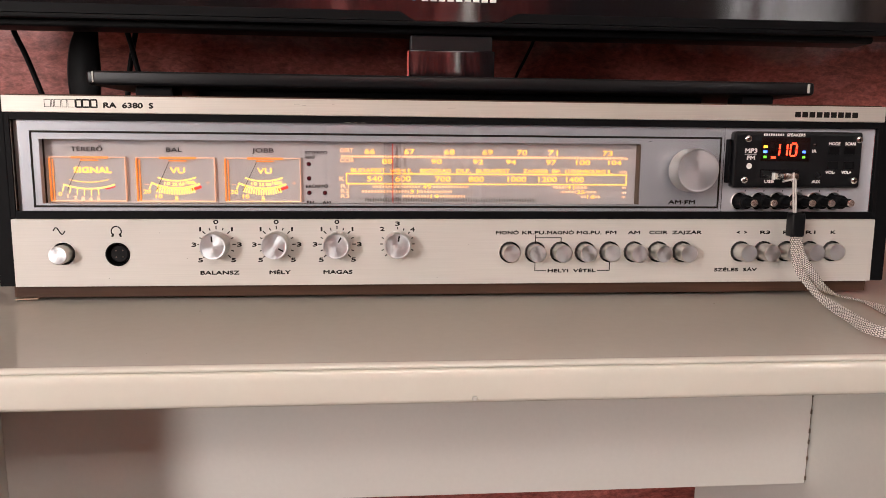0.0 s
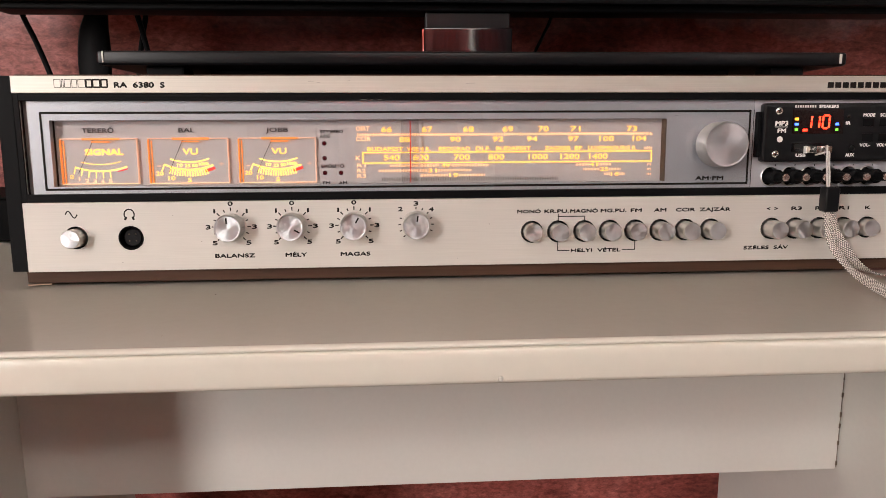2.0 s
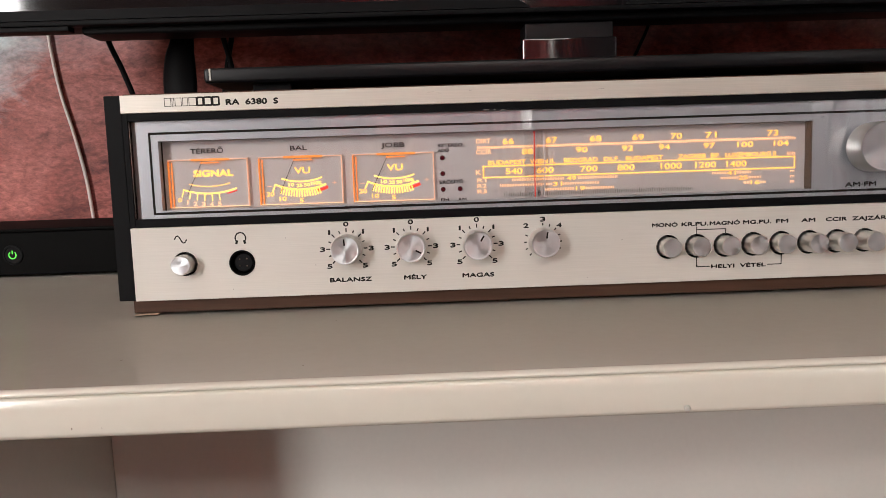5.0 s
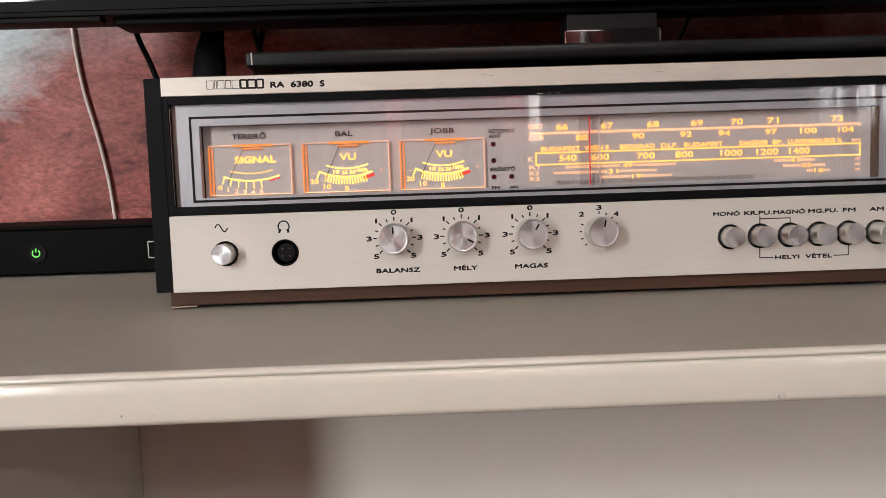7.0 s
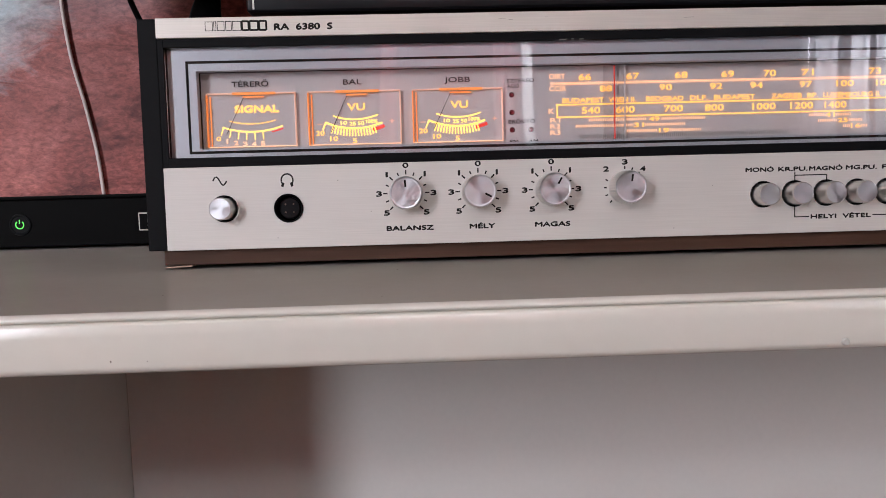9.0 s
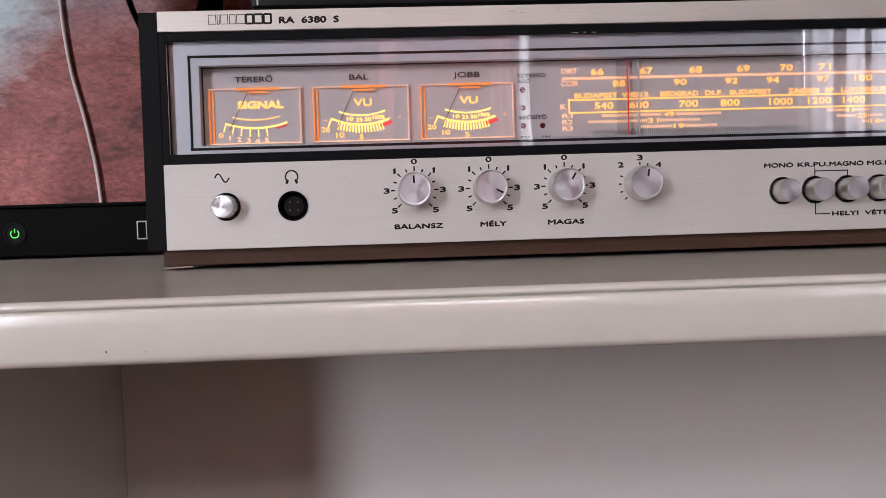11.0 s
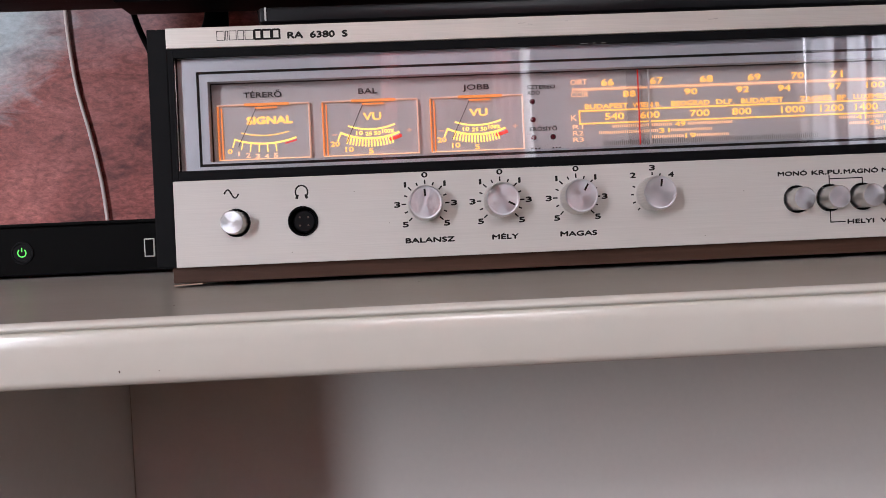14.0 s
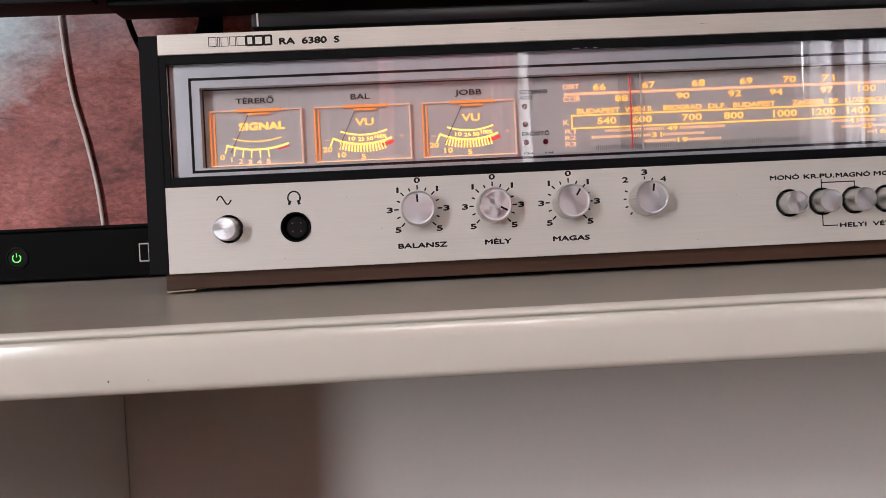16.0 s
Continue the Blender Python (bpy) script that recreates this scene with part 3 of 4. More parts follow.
strip = part("top_strip", mmblock(-0.3, 559.9, -0.4, 16, 106.9, 116.9, 0.35), ALU_TOP, radio, "brushed aluminium strip above the dial")
BUTTONS = tuple(zip((309.6, 326.4, 343.2, 359.6, 376.2, 392.6, 409.0, 425.6, 466.0, 482.0, 498.0, 514.2, 530.4), (5.2, 6.2, 7.0, 6.6, 5.2, 9.4, 9.4, 9.2, 9.2, 9.0, 8.6, 6.8, 3.6)))
SHAFTS = tuple(465.2 + 13.05 * i for i in range(6))
panel = part("control_panel", drilled(mmblock(0, 559.4, -0.4, 13, 0, 42.2, 0.4), [(x, 20.7, 7.0) for x, h in BUTTONS] + [(29.8, 20.8, 7.0), (62.4, 20.3, 7.0)], -3, 9), ALU, radio, "brushed aluminium control panel with black lettering")
part("roof_edge", mmblock(-0.3, 559.9, 4, 18, 117.0, 118.0, 0.2), WOOD, radio)

for x0, x1, wide in ((24.6, 28.2, 0.32), (28.9, 29.9, 0.32), (30.6, 34.0, 0.32), (34.8, 37.6, 0.32), (38.3, 42.3, 0.32), (42.9, 46.2, 1.0), (46.7, 50.9, 1.0), (51.5, 55.0, 1.0)):
    bm = bmesh.new()
    for k, l in enumerate(((x0, 110.0, x0, 114.8), (x1, 110.0, x1, 114.8), (x0, 114.6, x1, 114.6), (x0, 110.2, x1, 110.2))):
        stroke(*l, wide, -0.43 - 0.005 * (k > 1), bm)
    part("name_bar", bm, INK, strip)
for x, z, dx, dz in ((172.5, 113.6, 3.6, 0.1), (177.4, 113.1, 2.4, -0.2), (196.0, 113.9, 1.6, 0.1), (268.0, 112.4, 5.0, 0.2)):
    part("scuff", stroke(x, z, x + dx, z + dz, 0.22, -0.42), FADED, strip)
letters("RA  6380  S", 59, 88, 111.6, 3.0, -0.45, INK, strip)
bars(497, 541.5, 111.3, 3.6, 9, -0.44, INK, strip, 0.8)

# the upper face plate, with the dial window cut through it
bm = drilled(mmblock(396, 557.0, 4, 8, 46.9, 102.8), [(x, 54.1, 5.9) for x in SHAFTS], 0, 12)
mmblock(5.5, 17.6, 4, 8, 46.9, 102.8, bm=bm)
mmblock(17.6, 396, 4, 8, 91.2, 102.8, bm=bm)
mmblock(17.6, 396, 4, 8, 46.9, 51.6, bm=bm)
face = part("face_plate", bm, LILAC, radio, "pale silver face plate round the dial window")
for x, z, dx, dz in ((400.6, 92.6, 1.6, 0.7), (401.8, 92.9, 1.4, 0.1)):
    part("scratch", stroke(x, z, x + dx, z + dz, 0.25, 3.93), INK, face)
part("bevel", mmblock(2.8, 5.4, 5, 9, 47.2, 102.6, 0.4), SIDE, face)
part("bevel", mmblock(555.7, 556.9, 2.8, 3.9, 47.4, 102.4, 0.4), CHROME, face)
bm = bmesh.new()
for x0, z0, x1, z1 in ((13, 95.6, 450.2, 95.6), (13, 49.9, 450.2, 49.9), (13.0, 49.2, 13.0, 96.3), (450, 49.2, 450, 96.3)):
    stroke(x0, z0, x1, z1, 1.35, 3.92 - 0.02 * (x0 == x1), bm)
part("frame_line", bm, INK, face)
bm = mmblock(16.6, 17.6, 8, 14, 50.6, 92.2)
mmblock(396, 397, 8, 14, 50.6, 92.2, bm=bm), mmblock(17.6, 396, 8, 14, 91.2, 92.2, bm=bm), mmblock(17.6, 396, 8, 14, 50.6, 51.6, bm=bm)
part("window_reveal", bm, BLACK, face, "dark reveal of the dial window")
part("reveal_edge", mmblock(395.1, 395.95, 4.2, 12.5, 51.7, 91.1), EDGE, face)
glass = part("dial_glass", mmblock(2.8, 451.5, 1.6, 2.8, 47.4, 102.4), GLASS, radio, "clear glass over the dial")
glass.visible_shadow = False
DY = 10.0
plate = part("dial_plate", mmblock(16, 398, DY + 0.5, DY + 2, 50.5, 92.3), DIAL, radio, "grey dial plate with glowing amber station scales")


def deep(x):
    return 1.0216 * x - 5.1 - 1.6 * math.exp(-((x - 235) / 55) ** 2) - 1.4 * min(1.0, max(0.0, (x - 30) / 60))


def deepz(z):
    return 1.0216 * z - 0.8


def dial(text, x0, x1, z, h, mat, y=DY, bold=0.03):
    return letters(text, deep(x0), deep(x1), deepz(z), h, y, mat, plate, bold=bold)


for text, x in (("66", 222), ("67", 247), ("68", 272), ("69", 296), ("70", 318), ("71", 338), ("73", 374)):
    dial(text, x - 3.2, x + 3.2, 84.2, 3.2, AMBER)
for text, x, w in (("88", 233, 6.4), ("90", 264, 6.4), ("92", 290, 6.4), ("94", 311, 6.4), ("97", 337, 6.4), ("100", 358, 9.2), ("104", 379, 8.6)):
    dial(text, x - w / 2, x + w / 2, 78.1, 3.0, AMBER)
dial("OIRT", 203, 211.5, 84.8, 2.6, DIM), dial("CCIR", 203, 212, 78.6, 2.6, DIM), dial("MHz", 381.5, 387.5, 81, 2.0, DIM)
for text, a, b in (("BUDAPEST", 210, 232), ("WIEN II.", 234.5, 248.5), ("BEOGRAD", 254, 273), ("DLF.", 276.5, 285.5), ("BUDAPEST", 289, 310.3), ("ZAGREB", 319, 335), ("BP.", 338, 343.5), ("LUXEMBOURG II.", 346.5, 377)):
    dial(text, a, b, 72.3, 2.4, AMBER)
dial("kHz", 382.5, 387.5, 72.2, 1.8, DIM)
for text, x, w in (("540", 225, 9.6), ("600", 243, 9.6), ("700", 268, 9.6), ("800", 289, 9.6), ("1000", 315, 12), ("1200", 335, 12), ("1400", 353, 11.5)):
    dial(text, x - w / 2, x + w / 2, 67.1, 3.3, AMBER)
dial("K", 202.5, 205.5, 67, 2.8, DIM)
for text, z in (("R1", 62.4), ("R2", 59.2), ("R3", 56.0)):
    dial(text, 203.2, 208.6, z, 2.2, DIM)
for text, x, z in (("49", 258, 62), ("31", 250, 59), ("19", 263, 56), ("41", 350, 62), ("25", 357, 59), ("16", 364, 56)):
    dial(text, x - 2.6, x + 2.6, z, 2.3, AMBER)
for z in (62, 59, 56):
    dial("m", 384.5, 387, z, 1.8, DIM)
bm = bmesh.new()
for x0, z0, x1, z1 in ((206.6, 70.2, 387.4, 70.2), (206.6, 63.8, 387.4, 63.8), (207, 63.4, 207, 70.6), (387, 63.4, 387, 70.6)):
    stroke(deep(x0), deepz(z0), deep(x1), deepz(z1), 0.75, DY, bm)
part("scale_box", bm, AMBER, plate)
bm = stroke(deep(204), deepz(81.0), deep(381), deepz(81.0), 0.35, DY)
for i in range(178):
    x = 204 + i
    stroke(deep(x), deepz(81.0 - (0.75 if i % 5 else 1.0)), deep(x), deepz(81.0 + (0.75 if i % 5 else 1.0)), 0.5, DY, bm)
part("frequency_scale", bm, DIM, plate)
for a, b, c, d, z in ((224, 254, 262, 284, 62), (217, 246.5, 253.5, 274, 59), (243, 259.5, 266.5, 282, 56), (339, 347, 353.5, 362, 62), (344, 353.5, 360.5, 368, 59), (357.5, 360.5, 367, 370.5, 56)):
    bm = bmesh.new()
    for lo, hi in ((a, b), (c, d)):
        x = lo
        while x < hi:
            stroke(deep(x), deepz(z - 0.7), deep(x), deepz(z + 0.7), 0.55, DY, bm)
            x += 0.95
    part("band_marks", bm, DIM, plate)
bm = bmesh.new()
random.seed(9)
x = 219.0
while x < 328:
    stroke(deep(x), deepz(52.6), deep(x), deepz(54.6 if int(x) % 4 else 55.3), 0.4, DY, bm)
    x += 1.05
part("logging_scale", bm, FADED, plate)
pointer = part("pointer", mmblock(deep(236.3), deep(236.8), 6.6, 7.2, 52.2, 90.4), POINTER, radio, "thin red tuning pointer")
carrier = part("pointer_carrier", mmblock(deep(231), deep(242.5), 7.6, 8.1, 51.9, 90.8), GLASS, radio, "clear plastic carrier of the pointer")
carrier.visible_shadow = False
part("carrier_edge", mmblock(deep(241.9), deep(242.5), 7.5, 8.2, 52, 90.7), DIAL, pointer)
for text, a, b, z in (("SZTEREO", 180.5, 195, 83.1), ("ADÓ", 180.5, 187, 80.3), ("ERŐSÍTŐ", 181, 195, 62.1), ("FM", 181.5, 186, 51.9), ("AM", 191.5, 196.5, 51.9)):
    dial(text, a, b, z, 1.9, DIAL_INK)
for x, z in ((183, 76), (183, 67), (183, 58), (193, 58)):
    part("indicator", lathe([(0, -0.9), (0.9, -0.7), (1.4, 0), (1.5, 0.6)], 20), LENS_RED, plate, "dark red indicator lens", 40, at=(deep(x) / 1000, DY / 1000, deepz(z) / 1000))
for text, a, b in (("TÉRERŐ", 38, 57), ("BAL", 95.8, 105.2), ("JOBB", 147.8, 161.2)):
    dial(text, a, b, 84.3, 2.7, DIAL_INK)


def meter(x0, x1, kind, needle):
    """An edge-lit level meter: face, lit rims, scale, lettering and needle."""
    a, b, lo, hi = deep(x0), deep(x1), deepz(54.0), deepz(81.0)
    cx = (a + b) / 2
    mt = part("meter", mmblock(a + 0.6, b - 0.6, DY - 0.2, DY + 0.4, lo, hi - 0.6), DIAL, radio, "amber edge-lit level meter")
    part("top_rim", mmblock(a, b, DY - 1.6, DY + 0.4, hi - 0.7, hi + 0.1, 0.2), PALE, mt)
    part("top_light", mmblock(cx - 9.5, cx + 13, DY - 1.9, DY - 1.7, hi - 1.1, hi + 0.3, 0.05), ORANGE, mt)
    part("lamp_glow", mmblock(cx - 4, cx + 7, DY - 1.9, DY - 1.7, hi - 2.6, hi - 1.7, 0.05), ORANGE, mt)
    part("left_rim", mmblock(a - 0.2, a + 0.55, DY - 1.6, DY + 0.4, lo, hi - 0.8, 0.2), ORANGE, mt)
    part("left_inner_rim", mmblock(a + 1.7, a + 2.4, DY - 0.9, DY - 0.3, lo, hi - 1.6, 0.1), ORANGE, mt)
    part("right_rim", mmblock(b - 0.7, b + 0.1, DY - 1.6, DY + 0.4, lo, hi - 0.8, 0.2), PALE, mt)
    part("bottom_rim", mmblock(a, b, DY - 0.9, DY - 0.3, lo - 0.3, lo + 0.2), DIM, mt)
    y = DY - 0.35
    if kind == "signal":
        part("outer_arc", arc(cx, 108.9, 46.9, -19.2, 19.6, 0.85, y), YELLOW, mt)
        part("inner_arc", arc(cx, 108.9, 42.8, -16, 16.5, 0.55, y), AMBER, mt)
        bm = bmesh.new()
        for k in range(6):
            s, c = math.sin(radians(-18.6 + 5 * k)), math.cos(radians(-18.6 + 5 * k))
            stroke(cx + 46.9 * s, 108.9 - 46.9 * c, cx + 51.2 * s, 108.9 - 51.2 * c, 0.55, y, bm)
        part("scale_ticks", bm, YELLOW, mt)
        for k in range(6):
            s, c = math.sin(radians(-19.4 + 5 * k)), math.cos(radians(-19.4 + 5 * k))
            centred(str(k), cx + 53.2 * s, 2.2, 108.9 - 53.2 * c, 2.2, y, DIM if k else AMBER, mt)
        part("red_arc", arc(cx, 108.9, 48.2, 12, 19.4, 0.7, y), RED_SCALE, mt)
        letters("SIGNAL", cx - 8.6, cx + 14, deepz(73.0), 3.5, y, AMBER, mt)
    else:
        part("outer_arc", arc(cx, 100.8, 38.2, -24, 22, 0.95, y), YELLOW, mt)
        part("inner_arc", arc(cx, 100.8, 33.6, -20, 21, 0.8, y), YELLOW, mt)
        bm = bmesh.new()
        for k in range(19):
            if 0 < k < 3:
                continue
            g = radians(-23.6 + 2.15 * k)
            stroke(cx + 38.2 * math.sin(g), 100.8 - 38.2 * math.cos(g), cx + 42.4 * math.sin(g), 100.8 - 42.4 * math.cos(g), 0.75, y, bm)
        part("scale_ticks", bm, YELLOW, mt)
        part("red_arc", arc(cx, 100.8, 40.2, 13, 22.5, 1.7, y), RED_SCALE, mt)
        for text, g, r, w in (("20", -24.5, 44.4, 4.4), ("10", -14.5, 44.8, 4.0), ("5", -0.5, 44.6, 2.2)):
            centred(text, cx + r * math.sin(radians(g)), w, 100.8 - r * math.cos(radians(g)), 2.4, y, AMBER, mt)
        for text, g, w in (("10", -9.5, 3.2), ("25", -2, 3.2), ("50", 5, 3.2), ("100%", 14, 6.0)):
            centred(text, cx + 35.8 * math.sin(radians(g)), w, 100.8 - 35.8 * math.cos(radians(g)), 1.8, y, YELLOW, mt)
        centred("VU", cx + 0.8, 9.0, deepz(73.0), 3.6, y, AMBER, mt)
        centred("-", cx - 18.5, 2.6, 65.5, 3.0, y, PALE, mt), centred("+", cx + 19.3, 2.6, 66.0, 3.0, y, PALE, mt)
    part("needle", stroke(cx - 3.2, hi - 1.2, cx + needle, lo + 6.3, 0.28, y - 0.6), INK, mt)
    mt.location.z = -0.0014
    return mt


meter(25, 71, "signal", -13.3), meter(77.3, 125, "vu", -12.6), meter(131, 178, "vu", -13.0)


# ---- knobs and buttons ----
def turned(r, y, rings, n=64, steep=0.12):
    """A flat end whose fine concentric grooves catch the light."""
    pts, w = [], r / rings
    for i in range(rings):
        ro = r - i * w
        pts += [(ro, y), (ro - 0.25 * w, y - steep * w * 0.25), (ro - 0.5 * w, y), (ro - 0.75 * w, y + steep * w * 0.25)]
    return lathe(pts + [(0, y)], n)


def rotary(x, z, r, h, mark, parent=radio, label="turned aluminium rotary knob"):
    k = part("rotary_knob", lathe([(r + 0.4, -0.45), (r + 0.4, -h * 0.72, 1), (r + 0.2, -h + 1.6, 1), (r - 0.1, -h + 1.0), (r - 0.15, -h + 0.4)], 72, 0.28), SIDE, parent, label, 25, at=(x / 1000, 0, z / 1000))
    part("rim", lathe([(r - 0.15, -h + 0.4), (r - 0.4, -h), (r - 0.9, -h), (r - 1.1, -h + 0.12)], 64), DISC, k, smooth=40)
    part("cap", turned(r - 1.1, -h + 0.12, round(2.4 * r)), DISC, k, "turned metal cap", 80)
    if mark is not None:
        s, c = math.sin(radians(mark)), math.cos(radians(mark))
        part("mark", stroke(0.35 * r * s, 0.35 * r * c, 0.8 * r * s, 0.8 * r * c, 0.95, -h + 0.03), INK, k)
    return k


for x, mark in ((122.8, -3), (160.0, 118), (198.0, 30), (236.4, 8)):
    rotary(x, 26.3, 8.1, 11.5, mark)
    four = x > 230
    for k in range(-6, 7) if not four else (-6, -5, -4, -3, 0, 1, 2, 3, 4, 5):
        g = radians(k * 22.4)
        r0, r1 = (9.6, 11.9 if k % 2 == 0 else 11.3) if not four else (9.5, 11.0)
        part("dial_mark", stroke(x + r0 * math.sin(g), 26.3 + r0 * math.cos(g), x + r1 * math.sin(g), 26.3 + r1 * math.cos(g), 0.72, -0.44), INK, panel)
    if four:
        marks = (("2", -45, 13.8), ("3", 0, 13.2), ("4", 45, 13.4))
    else:
        marks = (("0", 0, 14.3), ("1", -45, 13.8), ("1", 45, 13.8), ("3", -90, 14.0), ("3", 90, 14.0), ("5", -134, 14.2), ("5", 134, 14.2))
    for text, g, r in marks:
        centred(text, x + r * math.sin(radians(g)), 2.8, 26.3 + r * math.cos(radians(g)), 2.5, -0.45, INK, panel, bold=0.075)
tuner = rotary(427.4, 74.6, 13.7, 14.0, None, label="large turned aluminium tuning knob")
dot = "\u00b7"
letters("AM" + dot + "FM", 416, 434.3, 53.4, 2.5, 3.9, INK, face)
letters("BALANSZ", 112.3, 136.3, 8.4, 2.3, -0.45, INK, panel)
letters("MÉLY", 155.2, 168.2, 8.4, 2.3, -0.45, INK, panel)
letters("MAGAS", 189.2, 207.4, 8.4, 2.3, -0.45, INK, panel)
for text, a, b in (("MONÓ", 300.2, 315), ("KR.PU.", 317.5, 333), ("MAGNÓ", 334, 351.6), ("MG.PU.", 353.6, 370), ("FM", 373, 380), ("AM", 388, 396), ("CCIR", 402.4, 414.8), ("ZAJZÁR", 418, 438.2),
                   ("<  >", 462.4, 469.6), ("R3", 478.8, 485.6), ("R2", 494.8, 501.6), ("R1", 510.8, 517.4), ("K", 528.4, 531.8)):
    letters(text, a, b, 33.6, 2.1, -0.45, INK, panel)
letters("HELYI  VÉTEL", 335, 367, 8.4, 2.1, -0.45, INK, panel), letters("SZÉLES  SÁV", 448.4, 478, 8.4, 2.1, -0.45, INK, panel)
for lines in (((326.3, 26, 326.3, 32), (326, 30.2, 343.6, 30.2), (343.3, 26, 343.3, 30.4)), ((326.3, 8.4, 326.3, 15), (326, 8.4, 334, 8.4)), ((368, 8.4, 376.6, 8.4), (376.3, 8.2, 376.3, 15))):
    bm = bmesh.new()
    for l in lines:
        stroke(*l, 0.55, -0.44, bm)
    part("bracket_line", bm, INK, panel)
bm = bmesh.new()
for k in range(18):
    f = lambda q: (24.6 + q * 7 / 18, 35 + 2.1 * math.sin(2 * math.pi * (q / 18)))
    stroke(*f(k), *f(k + 1), 0.75, -0.44, bm)
part("sine_mark", bm, INK, panel)
for x, z in ((104.5, 17.6), (56.4, 5.2), (262.0, 4.4), (88.0, 33.8), (282.5, 26.0)):
    part("speck", lathe([(0.28, -0.42), (0, -0.43)], 10), FADED, panel, at=(x / 1000, 0, z / 1000))
bm = bmesh.new()
for k in range(16):
    f = lambda q: (62.2 + 3.0 * math.cos(math.pi * (1.25 - 1.5 * q / 16)), 34.6 + 3.2 * math.sin(math.pi * (1.25 - 1.5 * q / 16)))
    stroke(*f(k), *f(k + 1), 0.8, -0.44, bm)
stroke(59.6, 31.3, 60.3, 33.4, 1.3, -0.46, bm), stroke(64.8, 31.3, 64.1, 33.4, 1.3, -0.46, bm)
part("headphone_mark", bm, INK, panel)


def push(x, z, r, h, parent=radio):
    b = part("push_button", lathe([(r, 6.9), (r, -h + 0.8), (r - 0.15, -h + 0.35), (r - 0.5, -h)], 40), SIDE, parent, "round aluminium push button", 30, at=(x / 1000, 0, z / 1000))
    part("cap", turned(r - 0.5, -h, 14, 40), DISC, b, smooth=80)
    part("well", lathe([(r + 1.2, -0.35), (r + 1.15, -0.5), (r + 0.95, -0.5), (r + 0.9, 7), (0, 7)], 40), BLACK, b, "black well round the button", 30)
    return b


for x, h in BUTTONS:
    push(x, 20.7, 5.75, h + 2.5)
push(29.8, 20.8, 5.7, 8.5)
jack = part("headphone_socket", lathe([(7.4, -0.42), (7.4, -0.9), (7.1, -1.0), (6.6, -0.6), (6.5, 6), (0, 6)], 40), BLACK, radio, "round black headphone socket", 30, at=(0.0624, 0, 0.0203))
part("socket_insert", lathe([(5.6, 6), (5.6, 2.8), (4.9, 2.2), (0, 2.2)], 32), SATIN, jack, smooth=30)
bm = bmesh.new()
for g in (45, 135, 225, 315):
    s, c = math.sin(radians(g)), math.cos(radians(g))
    lathe([(0, 1.8), (0.4, 1.9), (0.5, 2.3)], 12, bm=bm, cx=2.9 * s, cz=2.9 * c)
part("contacts", bm, EDGE, jack)

# preset shafts under the media module
for x in SHAFTS:
    s = part("preset_shaft", lathe([(5.6, 9), (4.6, 8.9), (4.6, -5.5), (3.6, -6.2), (2.9, -6.4), (2.7, -14.0), (2.3, -14.6)], 32), BLACK, radio, "black preset shaft with a bright tip", 30, at=(x / 1000, 0.0, 0.0541))
    part("tip", lathe([(2.3, -14.6), (2.25, -15.6), (1.9, -16.0), (0, -16.1)], 24), PINK, s, smooth=40)
    part("ring", lathe([(6.3, 3.9), (6.2, 2.9), (5.9, 2.7), (5.7, 3.9)], 40), SIDE, s, smooth=40)
    part("scale_mark", stroke(3.5, 6.5, 3.5, 7.6, 0.6, 3.9), INK, s)

# ---- the media module ----
module = part("media_module", mmblock(455.9, 544.3, -3.0, 3.9, 62.0, 98.8, 2.4, seg=3), SATIN, radio, "black radio and memory-stick player module screwed to the face")
module.location.z = 0.0014
part("flap", mmblock(453.2, 455.4, -0.6, 3.9, 65, 93.5, 0.5), BLACK, module)
for x, z in ((464.8, 93.8), (541.0, 93.8), (463.8, 67.0), (539.4, 67.0)):
    s = part("screw", lathe([(2.3, -3.0), (2.2, -3.7), (1.4, -4.3), (0, -4.4)], 24), CHROME, module, "bright cross-head screw", 40, at=(x / 1000, 0, z / 1000))
    bm = mmblock(-1.3, 1.3, -4.47, -4.2, -0.25, 0.25)
    mmblock(-0.25, 0.25, -4.48, -4.2, -1.3, 1.3, bm=bm)
    bmesh.ops.rotate(bm, verts=bm.verts[:], matrix=Matrix.Rotation(radians(x * 7), 3, "Y"))
    part("screw_slot", bm, INK, s)
MY = -3.05
display = part("display_window", mmblock(474, 507.5, MY - 0.05, MY + 0.3, 79.4, 95.0, 0.2), SMOKE, module, "dark display window with red digits")
bars(475.2, 489.5, 96.6, 1.5, 9, MY, TEXT_WHITE, module, 0.62)
letters("SPEAKERS", 491, 503.5, 96.6, 1.7, MY - 0.02, TEXT_WHITE, module)
SEG = {"0": "abcdef", "1": "bc"}


def digit(ch, x, z, w, h):
    bm, t, lean = bmesh.new(), 1.25, 0.05
    sk = lambda q: (q - z) * lean
    for s in SEG[ch]:
        if s in "ad":
            zz = z + h / 2 if s == "a" else z - h / 2
            stroke(x - w / 2 + 0.5 + sk(zz), zz, x + w / 2 - 0.5 + sk(zz), zz, t, MY - 0.15, bm)
        else:
            xx = x + w / 2 if s in "bc" else x - w / 2
            za, zb = (z + h / 2 - 0.4, z + 0.35) if s in "bf" else (z - 0.35, z - h / 2 + 0.4)
            stroke(xx + sk(za), za, xx + sk(zb), zb, t, MY - 0.15, bm)
    part("digit", bm, LED_RED, display, "lit red digit")


